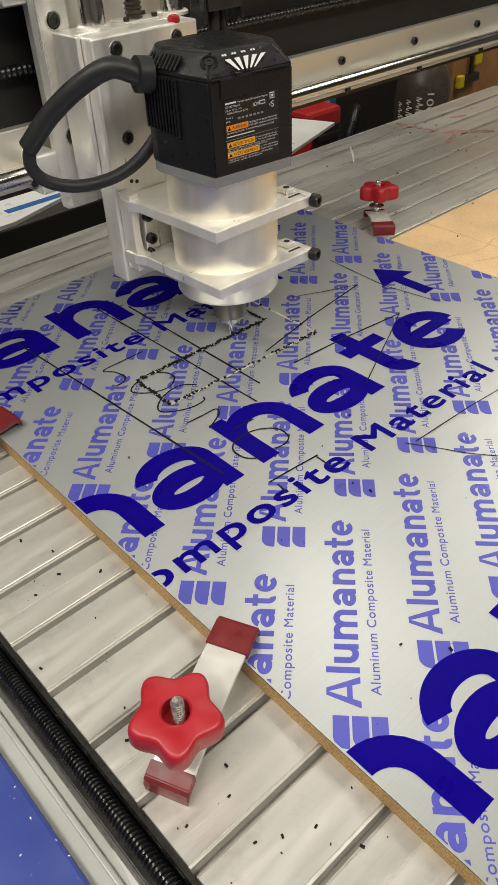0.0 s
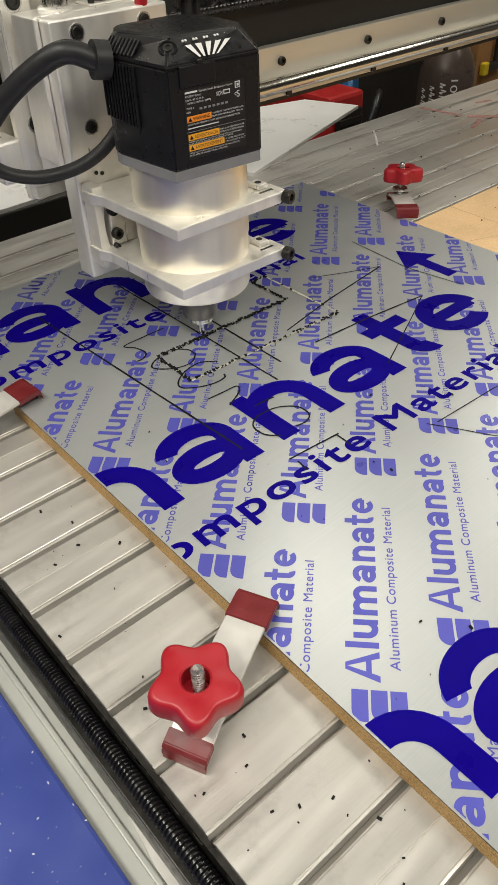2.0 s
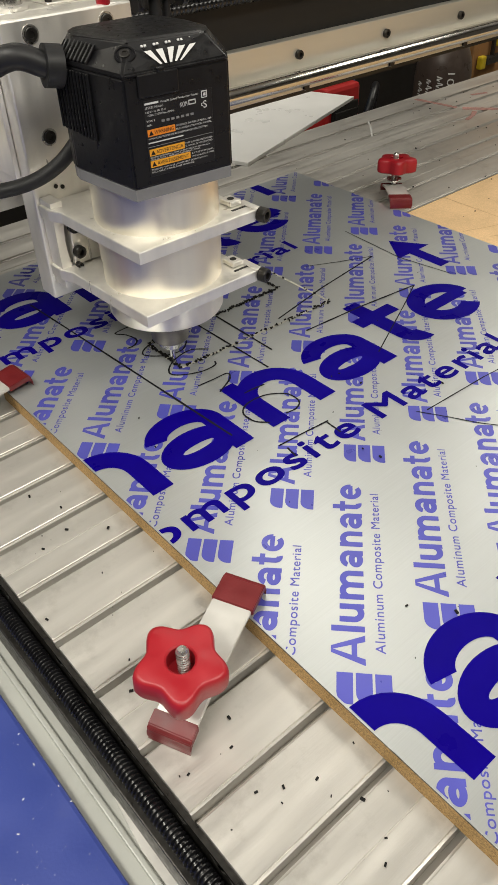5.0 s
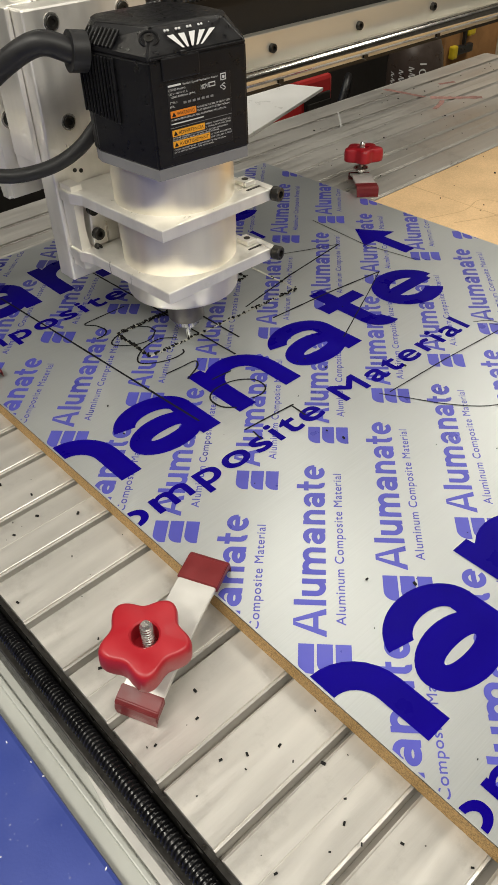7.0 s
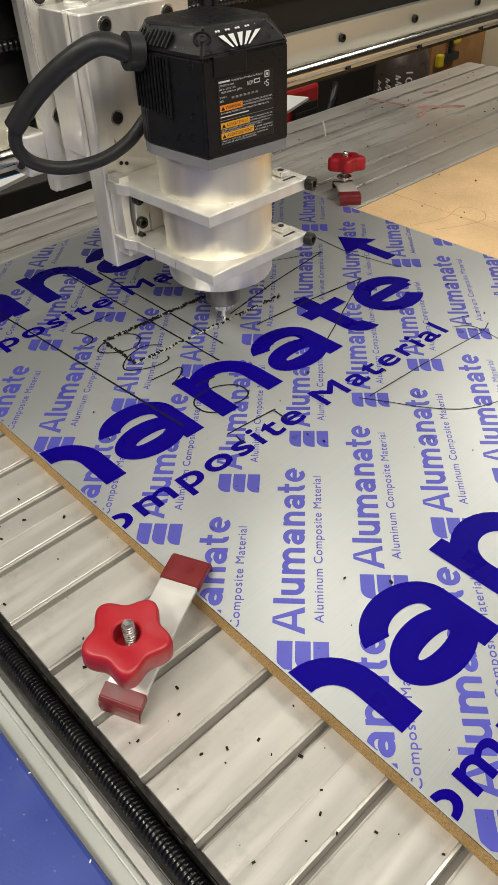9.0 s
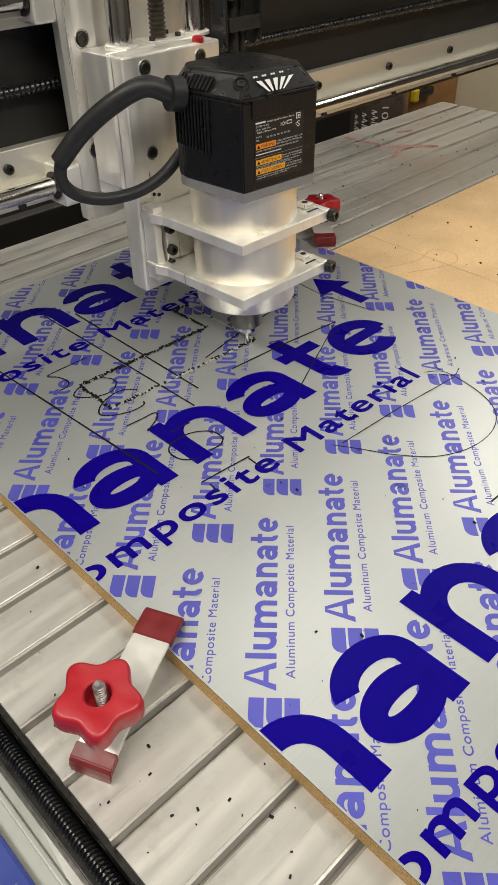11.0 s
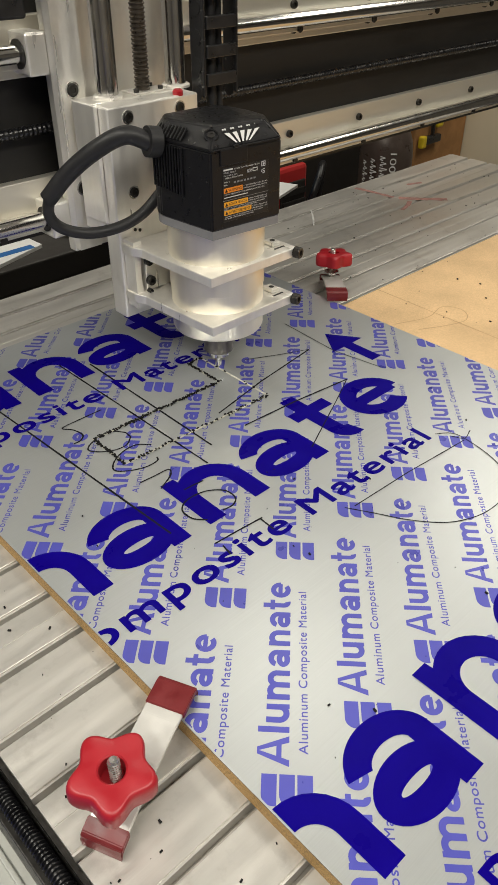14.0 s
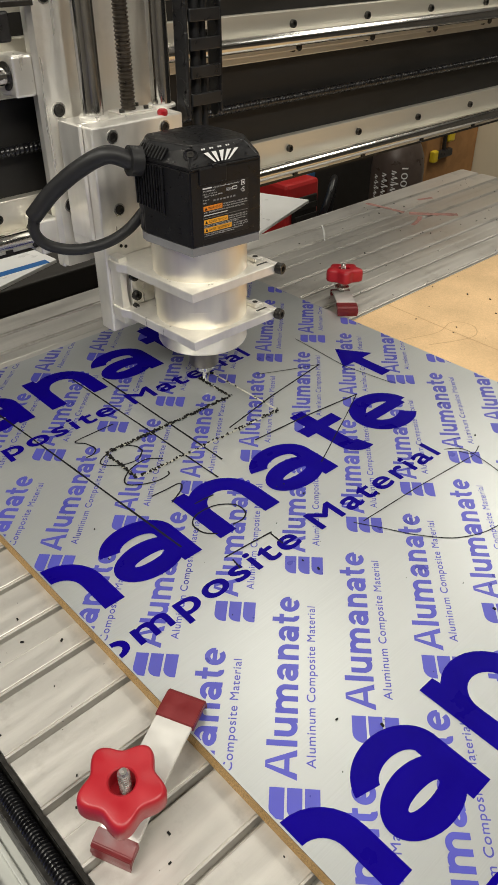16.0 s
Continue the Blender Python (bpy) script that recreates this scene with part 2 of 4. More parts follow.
def rod(a, b, r, seg=24, bm=None, r2=None, caps=True):
    own = bm or bmesh.new()
    a, b = Vector(a), Vector(b)
    q = (b - a).to_track_quat("Z", "Y").to_matrix().to_4x4()
    bmesh.ops.create_cone(own, cap_ends=caps, segments=seg, radius1=r, radius2=r if r2 is None else r2, depth=(b - a).length, matrix=Matrix.Translation((a + b) / 2) @ q)
    return own


def prism(points, z0, z1, bm=None, bevel=0.0):
    own = bm or bmesh.new()
    f = own.faces.new([own.verts.new((x, y, z0)) for x, y in points])
    up = [v for v in bmesh.ops.extrude_face_region(own, geom=[f])["geom"] if isinstance(v, bmesh.types.BMVert)]
    bmesh.ops.translate(own, vec=(0, 0, z1 - z0), verts=up)
    if bevel:
        top = [e for e in own.edges if all(abs(v.co.z - z1) < 1e-6 for v in e.verts)]
        bmesh.ops.bevel(own, geom=top, offset=bevel, segments=3, affect="EDGES", profile=0.5)
    return own


def lathe(rings, seg=48, bm=None, at=(0, 0)):
    """A turned body from rows of radius and height."""
    own = bm or bmesh.new()
    loops = []
    for r, z in rings:
        loops.append([own.verts.new((at[0] + r * math.cos(2 * math.pi * i / seg), at[1] + r * math.sin(2 * math.pi * i / seg), z)) for i in range(seg)])
    for u, v in zip(loops, loops[1:]):
        for i in range(seg):
            own.faces.new((u[i], u[(i + 1) % seg], v[(i + 1) % seg], v[i]))
    own.faces.new(loops[0]), own.faces.new(loops[-1])
    return own


def tube(points, r, seg=12, rings=8, bm=None, ripple=0.0, pitch=0.004):
    """A round cord or hose along a smooth line through the points; ripple makes corrugations."""
    own = bm or bmesh.new()
    pts = [Vector(p) for p in points]
    pts = [2 * pts[0] - pts[1]] + pts + [2 * pts[-1] - pts[-2]]
    line = []
    for i in range(1, len(pts) - 2):
        p0, p1, p2, p3 = pts[i - 1:i + 3]
        steps = max(rings, int((p2 - p1).length / (pitch / 4))) if ripple else rings
        for s in range(steps):
            u = s / steps
            line.append(0.5 * (2 * p1 + (p2 - p0) * u + (2 * p0 - 5 * p1 + 4 * p2 - p3) * u * u + (3 * p1 - p0 - 3 * p2 + p3) * u ** 3))
    line.append(pts[-2])
    last, gone, side = None, 0.0, None
    for i, c in enumerate(line):
        d = (line[min(i + 1, len(line) - 1)] - line[max(i - 1, 0)]).normalized()
        if side is None:
            side = d.orthogonal().normalized()
        side = (side - d * side.dot(d)).normalized()
        up = d.cross(side)
        rr = r - (ripple if ripple and i % 4 in (2, 3) else 0)
        ring = [own.verts.new(c + (side * math.cos(2 * math.pi * j / seg) + up * math.sin(2 * math.pi * j / seg)) * rr) for j in range(seg)]
        if last:
            for j in range(seg):
                own.faces.new((last[j], last[(j + 1) % seg], ring[(j + 1) % seg], ring[j]))
        else:
            own.faces.new(ring)
        last = ring
    own.faces.new(last)
    return own


def hex_bolt(at, axis, r, depth, parent, name="socket_screw", material=None):
    """A socket head cap screw with a recessed hexagon."""
    bm = bmesh.new()
    a, d = Vector(at), Vector(axis).normalized()
    q = Matrix.Translation(a) @ d.to_track_quat("Z", "Y").to_matrix().to_4x4()
    rings = [[(r * math.cos(math.pi * i / 12), r * math.sin(math.pi * i / 12), 0.0) for i in range(24)]]
    rings.append([(x, y, depth * 0.85) for x, y, _ in rings[0]])
    rings.append([(x * 0.9, y * 0.9, depth) for x, y, _ in rings[0]])
    rings.append([(x * 0.52, y * 0.52, depth) for x, y, _ in rings[0]])
    rings.append([(x * 0.5, y * 0.5, depth * 0.35) for x, y, _ in rings[0]])
    vs = [[bm.verts.new(q @ Vector(p)) for p in ring] for ring in rings]
    for u, v in zip(vs, vs[1:]):
        for i in range(24):
            bm.faces.new((u[i], u[(i + 1) % 24], v[(i + 1) % 24], v[i]))
    bm.faces.new(vs[0]), bm.faces.new(vs[-1])
    return part(name, bm, material or DARK_STEEL, parent)


def words(body, width, height, spacing=1.0, weight=0.0):
    """Flat mesh of words in the built-in font, its lower left corner at the origin, width by height of a capital."""
    cu = bpy.data.curves.new("words", "FONT")
    cu.body, cu.size, cu.space_character, cu.offset = body, 1.0, spacing, weight
    ob = new("words", cu)
    me = bpy.data.meshes.new_from_object(ob.evaluated_get(bpy.context.evaluated_depsgraph_get()))
    bpy.data.objects.remove(ob)
    bpy.data.curves.remove(cu)
    bm = bmesh.new()
    bm.from_mesh(me)
    bpy.data.meshes.remove(me)
    xs = [v.co.x for v in bm.verts]
    for v in bm.verts:
        v.co.x, v.co.y = (v.co.x - min(xs)) / (max(xs) - min(xs)) * width, v.co.y / 0.69 * height
    return bm


def join(own, bm, m):
    """Adds a copy of bm, moved by m, to own."""
    made = {v: own.verts.new(m @ v.co) for v in bm.verts}
    for f in bm.faces:
        own.faces.new([made[v] for v in f.verts])


def ribbon(points, w, z, bm=None, curved=True):
    """A flat stroke of a pen along the points, slightly uneven."""
    own = bm or bmesh.new()
    pts = [Vector((*p, 0)) for p in points]
    line = pts
    if curved and len(pts) > 2:
        ext = [2 * pts[0] - pts[1]] + pts + [2 * pts[-1] - pts[-2]]
        line = []
        for i in range(1, len(ext) - 2):
            p0, p1, p2, p3 = ext[i - 1:i + 3]
            for s in range(10):
                u = s / 10
                line.append(0.5 * (2 * p1 + (p2 - p0) * u + (2 * p0 - 5 * p1 + 4 * p2 - p3) * u * u + (3 * p1 - p0 - 3 * p2 + p3) * u ** 3))
        line.append(pts[-1])
    else:
        line = [a.lerp(b, s / 12) for a, b in zip(pts, pts[1:]) for s in range(12)] + [pts[-1]]
    left, right = [], []
    for i, c in enumerate(line):
        d = (line[min(i + 1, len(line) - 1)] - line[max(i - 1, 0)]).normalized()
        s = Vector((-d.y, d.x, 0)) * w * 0.5 * (0.8 + 0.4 * random.random())
        left.append(own.verts.new((c.x + s.x, c.y + s.y, z)))
        right.append(own.verts.new((c.x - s.x, c.y - s.y, z)))
    for i in range(len(line) - 1):
        own.faces.new((left[i], left[i + 1], right[i + 1], right[i]))
    return own


# ---- the room ----
ZT = -0.019      # top of the slotted table, under the board
tagged(part("floor", box(-3, 4.2, -3, 3.6, -1.05, -0.95), FLOOR), "dark grey concrete workshop floor", "floor", kind="structure")
tagged(part("ceiling", box(-3, 4.2, -3, 3.6, 1.95, 2.05), CEIL), "pale grey workshop ceiling", "ceiling", kind="structure")
# Unseen walls close the room; their dark colour gives metal reflections contrast.
for nm, b in (("wall_north", (-3, 4.2, 3.5, 3.6)), ("wall_south", (-3, 4.2, -3.1, -3)), ("wall_east", (4.1, 4.2, -3, 3.5)), ("wall_west", (-3.1, -3, -3.1, 3.6))):
    tagged(part(nm, box(*b, -0.95, 1.95), SHOP_WALL), "unseen grey brown wall, kept dark for contrast in metal reflections", "wall", kind="structure")

# ---- slotted table ----
TX0, TX1, PITCH = -0.1053, 1.469, 0.0522
table = thing("slotted_table", "long machine table of slotted aluminium extrusions", "machine table")


def plank_mesh(seam):
    """One extrusion between two slots: flat top, a fine seam, stepped lips along the slots."""
    h, w = 0.024, PITCH - 0.0085
    prof = [(-w / 2 - 0.0016, -h), (w / 2 + 0.0016, -h), (w / 2 + 0.0016, -0.0024), (w / 2, -0.0020), (w / 2, -0.0004), (w / 2 - 0.0004, 0),
            (0.0006, 0), (0.0003, -0.0005), (-0.0003, -0.0005), (-0.0006, 0), (-w / 2 + 0.0004, 0), (-w / 2, -0.0004), (-w / 2, -0.0020), (-w / 2 - 0.0016, -0.0024)]
    if not seam:
        prof = [q for q in prof if abs(q[0]) > 0.002]
    bm = bmesh.new()
    ends = [[bm.verts.new((x, y, z)) for y, z in prof] for x in (TX0, TX1)]
    bm.faces.new(ends[0]), bm.faces.new(ends[1])
    for i in range(len(prof)):
        j = (i + 1) % len(prof)
        bm.faces.new((ends[0][i], ends[0][j], ends[1][j], ends[1][i]))
    return bm


seamed = part("plank", plank_mesh(True), ALU_PLANK, table)
plain = part("plank", plank_mesh(False), ALU_PLANK, table)
for i in range(-13, 15):
    like = seamed if i % 3 == 0 else plain
    ob = like if i in (0, 1) else new("plank", like.data)
    ob.parent = table
    ob.location = (0, PITCH * (i + 0.5) - 0.0013, ZT)
Y0, Y1 = PITCH * -13 - 0.0013, PITCH * 15 - 0.0013
# One bed under all slots, darker than the planks and patchy.
part("slot_bed", box(TX0 + 0.002, TX1 - 0.002, Y0, Y1, ZT - 0.06, ZT - 0.013), ALU_SLOT, table, "darker, patchy slot bottoms of the extrusions")
part("rear_rail", box(TX0, TX1, Y1 - 0.003, Y1 + 0.002, ZT - 0.06, ZT - 0.001, 0.001), ALU_PLANK, table)
part("end_plate", box(TX0 - 0.004, TX0 - 0.0005, Y0, Y1, ZT - 0.10, ZT - 0.003), DARK_STEEL, table, "black steel end plate with chipped paint")
rng = random.Random(3)
for i in range(60):
    y = rng.uniform(-0.55, 0.35)
    bm = bmesh.new()
    w, d = rng.uniform(0.002, 0.008), rng.uniform(0.002, 0.007)
    bm.faces.new([bm.verts.new((TX0 - 0.0043, y + a * w, ZT - 0.004 - b * d)) for a, b in ((-1, 0), (-0.2, 0.1), (1, 0.2), (0.5, 0.8), (-0.3, 1))])
    part("chipped_patch", bm, SCREW_STEEL, table)
for k, (lx, ly) in enumerate(((0.05, -0.5), (1.4, -0.5), (0.05, 0.6), (1.4, 0.6))):
    part("leg", box(lx - 0.04, lx + 0.04, ly - 0.04, ly + 0.04, -0.95, ZT - 0.06, 0.004), BLUE_PAINT, table)

# ---- side channel, hose and blue frame along the table's end ----
channel = thing("side_channel", "scuffed grey steel channel beside the table", "channel")
part("web", box(-0.150, -0.1096, -0.9, 1.0, -0.105, -0.066, 0.002), GREY_PAINT, channel)
part("lip", box(-0.1365, -0.1325, -0.9, 1.0, -0.0659, -0.0625, 0.001), GREY_PAINT, channel)
part("hose_ledge", box(-0.1262, -0.1096, -0.9, 1.0, -0.0659, -0.0368, 0.001), DARK_STEEL, channel)
tagged(part("cover_strip", prism([(-0.1315, -0.42), (-0.1245, -0.42), (-0.1245, 0.02), (-0.1315, -0.03)], -0.0659, -0.0630), CLAMP_BAR), "pale grey cover strip lying in the channel", "cover strip")
base = thing("machine_base", "blue painted steel machine base dusted with chips", "machine base")
part("top_plate", box(-0.62, -0.1480, -0.95, 1.05, -0.064, -0.056, 0.003), BLUE_PAINT, base)
part("side_skirt", box(-0.615, -0.1515, -0.945, 1.045, -0.95, -0.0645), BLUE_PAINT, base)
hose = part("corrugated_hose", tube([(-0.1170, y, -0.0306) for y in (-0.7, -0.35, 0.0, 0.35, 0.8)], 0.0060, 16, 8, None, 0.0018, 0.0032), HOSE, None, "", True)
tagged(hose, "glossy black corrugated cable hose lying in the channel", "hose")

# ---- boards and the printed sheet ----
SW, SY0, SY1 = 0.602, -0.72, 0.605
BW, BY1 = 1.36, 0.391
board = thing("spoil_board", "tan particle spoil board with shallow routed outlines", "board")
part("board_core", box(0.0015, BW, -0.8, BY1, ZT, -0.0048), MDF_EDGE, board, "brown speckled particle board edge")
part("board_face", box(0.004, BW - 0.002, -0.8, BY1 - 0.002, -0.0048, -0.0040), MDF_TOP, board)
groove = surface("routed_groove", (0.47, 0.31, 0.16), 0.8)
for pts in (((0.690, 0.389), (0.684, 0.180), (0.679, 0.03)), ((0.615, 0.300), (0.668, 0.281), (0.708, 0.287), (0.723, 0.273), (0.721, 0.253), (0.701, 0.239), (0.672, 0.245), (0.627, 0.267))):
    part("routed_line", ribbon(pts, 0.0013, -0.0038), groove, board, "shallow routed line")
chalk = surface("red_layout_chalk_streak", (0.40, 0.215, 0.185), 0.8, 0.0, 0.5, 120)
for pts, w in ((((1.090, 0.766), (1.096, 0.715), (1.100, 0.672)), 0.011), (((1.104, 0.662), (1.128, 0.632), (1.170, 0.588)), 0.016), (((1.050, 0.612), (1.082, 0.622), (1.104, 0.634)), 0.009), (((1.190, 0.705), (1.226, 0.692)), 0.010)):
    part("chalk_mark", ribbon(pts, w, ZT + 0.0004), chalk, table, "smudged red layout chalk")
scratch = surface("pale_scratch", (0.62, 0.62, 0.6), 0.6)
part("scratch", ribbon(((0.918, 0.738), (0.892, 0.708), (0.855, 0.672)), 0.003, ZT + 0.0004), scratch, table, "pale scratch")
sheet = thing("composite_sheet", "silver film covered aluminium composite sheet with blue print", "sheet")
part("core", box(0.0008, SW - 0.0006, SY0, SY1 - 0.0006, -0.0036, -0.0006), DARK_STEEL, sheet, "black plastic core edge")
part("film", box(0, SW, SY0, SY1, -0.0006, 0.0), FILM, sheet)


# ---- print on the film ----
def raised(faces, level):
    return [[(p[0], p[1], 0.00004 * level) for p in f] for f in faces]


def shape_arch(x, w, h, s, flip=False, legs=2):
    """Outlines of a round-topped arch with two or three legs, as a list of faces."""
    out = []
    span = (w - s) / (legs - 1)
    for i in range(legs - 1):
        x0 = x + i * span
        ro, n = (span + s) / 2, 16
        c = (x0 + ro, h - ro)
        pts_o = [(c[0] - ro * math.cos(math.pi * k / n), c[1] + ro * math.sin(math.pi * k / n)) for k in range(n + 1)]
        ri = ro - s
        pts_i = [(c[0] - ri * math.cos(math.pi * k / n), c[1] + ri * 1.0 * math.sin(math.pi * k / n)) for k in range(n + 1)]
        for k in range(n):
            out += raised([[pts_o[k], pts_o[k + 1], pts_i[k + 1], pts_i[k]]], 4 * i)
        out += raised([[(x0 + 2 * ro - s, 0), (x0 + 2 * ro, 0), (x0 + 2 * ro, h - ro), (x0 + 2 * ro - s, h - ro)]], 1 + i)
        out.append([(x0, 0 if i == 0 else h * 0.3), (x0 + s, 0 if i == 0 else h * 0.3), (x0 + s, h - ro), (x0, h - ro)])
    out += raised([[(x, h - (span + s) / 2), (x + s, h - (span + s) / 2), (x + s * 0.8, h), (x, h)]], 3)
    if flip:
        out = [[(x * 2 + w - p[0], h - p[1], *p[2:]) for p in f] for f in out]
    return out


def shape_ring(cx, cy, rx, ry, s, a0=0.0, a1=360.0):
    n = 36
    ang = [radians(a0 + (a1 - a0) * k / n) for k in range(n + 1)]
    o = [(cx + rx * math.cos(a), cy + ry * math.sin(a)) for a in ang]
    i = [(cx + (rx - s) * math.cos(a), cy + (ry - s) * math.sin(a)) for a in ang]
    return [[o[k], o[k + 1], i[k + 1], i[k]] for k in range(n)]


def bar(x0, x1, y0, y1):
    return [[(x0, y0), (x1, y0), (x1, y1), (x0, y1)]]


def shape_bowl(x, w, h, s):
    """A low bowl with a stem and a hooked top."""
    b = h * 0.62
    f = shape_ring(x + w * 0.46, b / 2, w * 0.46, b / 2, s * 0.98)
    f += raised(bar(x + w - s, x + w, 0, h * 0.62), 1)
    f += raised(shape_ring(x + w * 0.50, h * 0.60, w * 0.50, h * 0.40, s * 0.98, 0, 166), 2)
    return f


def shape_loop(x, w, h, s):
    """A round loop with a bar across and an open side."""
    f = shape_ring(x + w / 2, h / 2, w / 2, h / 2, s, 0, 312)
    return f + raised(bar(x + s * 0.6, x + w - s * 0.4, h * 0.41, h * 0.41 + s * 0.8), 1)


def shape_cross(x, w, h, s):
    f = bar(x + w * 0.22, x + w * 0.22 + s, h * 0.30, h * 1.34) + raised(bar(x, x + w * 0.95, h - s * 0.85, h), 1)
    return f + raised(shape_ring(x + w * 0.22 + h * 0.32, h * 0.32, h * 0.32, h * 0.32, s, 180, 285), 2)


def shape_tent(x, w, h, s):
    m = x + w / 2
    legs = [[(x, 0), (x + s * 1.05, 0), (m + s * 0.1, h), (m - s * 0.55, h)]] + raised([[(x + w - s * 1.05, 0), (x + w, 0), (m + s * 0.55, h), (m - s * 0.1, h)]], 1)
    return legs + raised([[(x + w * 0.2, h * 0.24), (x + w * 0.8, h * 0.24), (x + w * 0.74, h * 0.24 + s * 0.8), (x + w * 0.26, h * 0.24 + s * 0.8)]], 2)


def lay(faces, z, m, own):
    for n, f in enumerate(faces):
        own.faces.new([own.verts.new(m @ Vector((p[0], p[1], z + (p[2] if len(p) > 2 else 0.0)))) for p in f])


def clipped(bm):
    """Cuts a print off at the sheet's edges."""
    for co, no in (((0.0012, 0, 0), (-1, 0, 0)), ((SW - 0.001, 0, 0), (1, 0, 0)), ((0, SY1 - 0.001, 0), (0, 1, 0)), ((0, SY0 + 0.001, 0), (0, -1, 0))):
        bmesh.ops.bisect_plane(bm, geom=bm.verts[:] + bm.edges[:] + bm.faces[:], plane_co=co, plane_no=no, clear_outer=True)
    return bm


# small print: rows of pale marks at 45 degrees with a fine line of words beside each
SMALL = (("tent", 0.0000, 0.0225), ("bar", 0.0250, 0.0046), ("cup", 0.0325, 0.0150), ("twin", 0.0512, 0.0250), ("bowl", 0.0795, 0.0155), ("arch", 0.0990, 0.0150),
         ("bowl", 0.1170, 0.0155), ("cross", 0.1350, 0.0110), ("loop", 0.1480, 0.0168))


def row_of_marks(marks, h, cap, s):
    f = []
    for kind, x, w in marks:
        f += {"tent": lambda: shape_tent(x, w, cap, s), "bar": lambda: bar(x, x + s, 0, cap), "cup": lambda: shape_arch(x, w, h, s, True), "twin": lambda: shape_arch(x, w, h, s, False, 3),
              "bowl": lambda: shape_bowl(x, w, h, s), "arch": lambda: shape_arch(x, w, h, s), "cross": lambda: shape_cross(x, w, h, s), "loop": lambda: shape_loop(x, w, h, s)}[kind]()
    return f


def emblem(u, v):
    """Three upright bars, each with one rounded corner."""
    f = []
    for i in range(3):
        v0, n = v + i * 0.0121, 6
        pts = [(u - 0.0222, v0), (u, v0), (u, v0 + 0.0104)]
        pts += [(u - 0.0142 - 0.008 * math.sin(math.pi / 2 * k / n), v0 + 0.0024 + 0.008 * math.cos(math.pi / 2 * k / n)) for k in range(n + 1)]
        f.append(pts)
    return f


small, fine = bmesh.new(), bmesh.new()
fine_words = words("Aluminum Composite Material", 0.149, 0.0064, 1.10)
letters = row_of_marks(SMALL, 0.0172, 0.0228, 0.0046)
for iy in range(-5, 4):
    for ix in range(-2, 8):
        ox, oy = 0.0118 + 0.0832 * ix, 0.1011 + 0.1544 * iy - 0.00145 * ix
        m = Matrix.Translation((ox, oy, 0)) @ Matrix.Rotation(radians(43.5), 4, "Z")
        lay(letters, 0.00012, m @ Matrix.Translation((0.0092, -0.0170, 0)) @ Matrix.Diagonal((1.025, 0.98, 1, 1)), small)
        lay(emblem(0.0038, -0.0330), 0.00012, m, small)
        for n, dy in enumerate((-0.00012, 0.00012)):
            join(fine, fine_words, m @ Matrix.Translation((0.0190, -0.0300 + dy, 0.00012 + 0.00004 * n)))
part("small_print", clipped(small), PALE_INK, sheet, "pale blue printed marks in slanting rows")
part("fine_print", clipped(fine), PALE_INK, sheet, "fine pale blue lettering")

# large print along the sheet: heavy dark marks and a line of words below
LARGE = (("arch", -0.0385, 0.0795), ("bowl", 0.0490, 0.0795), ("arch", 0.1512, 0.0795), ("bowl", 0.2395, 0.0800), ("cross", 0.3345, 0.0610), ("loop", 0.3990, 0.0855))
line = bmesh.new()
big_words = words("omposite Material", 0.4320, 0.0255, 1.12)
for iy in range(-2, 2):
    oy = 0.1605 + 0.3093 * iy
    for mark in LARGE:
        one = bmesh.new()
        lay(row_of_marks((mark,), 0.077, 0.098, 0.0205), 0.00026, Matrix.Translation((0, oy, 0)), one)
        part("printed_mark", clipped(one), BLUE_INK, sheet)
    for n, (dx, dy) in enumerate(((-0.0007, -0.0007), (0.0007, -0.0007), (-0.0007, 0.0007), (0.0007, 0.0007), (0, 0))):
        join(line, big_words, Matrix.Translation((dx - 0.0125, oy - 0.0515 + dy, 0.00026 + 0.00004 * n)) @ Matrix.Rotation(radians(-1.2), 4, "Z"))
    ax, ay = 0.5185, oy + 0.0925
    large = bmesh.new()
    lay([[(ax - 0.011, ay), (ax + 0.006, ay), (ax + 0.006, ay + 0.052), (ax - 0.011, ay + 0.052)], [(ax - 0.032, ay + 0.048, 0.00005), (ax + 0.026, ay + 0.048, 0.00005), (ax - 0.002, ay + 0.090, 0.00005)]], 0.00026, Matrix.Identity(4), large)
    part("printed_arrow", clipped(large), BLUE_INK, sheet, "dark blue printed arrow")
tagged(part("print_line", clipped(line), BLUE_INK, sheet, "dark blue lettering"), kind="stuff")

# pen lines drawn on the film
for pts in (
        ((0.0980, 0.5118), (0.1022, 0.4406), (0.1134, 0.2290), (0.1163, 0.1762)),
        ((0.2071, 0.5160), (0.2095, 0.3865), (0.2114, 0.2341)),
        ((0.2375, 0.4924), (0.2355, 0.2554)),
        ((0.4980, 0.4010), (0.4900, 0.3026), (0.5009, 0.2346)),
        ((0.4685, 0.3278), (0.4285, 0.3455), (0.3891, 0.3653)),
        ((0.4685, 0.3278), (0.3666, 0.3133), (0.2822, 0.2961)),
        ((0.4469, 0.2446), (0.3638, 0.2535), (0.2870, 0.2578)),
        ((0.4469, 0.2446), (0.4041, 0.2229), (0.3116, 0.1785)),
        ((0.2707, 0.0843), (0.3512, 0.0808), (0.4427, 0.0730))):
    part("pen_line", clipped(ribbon(pts, 0.0021 if pts[-1][0] < 0.3 else 0.0012, 0.00040, None, False)), MARKER, sheet, "straight black pen line")
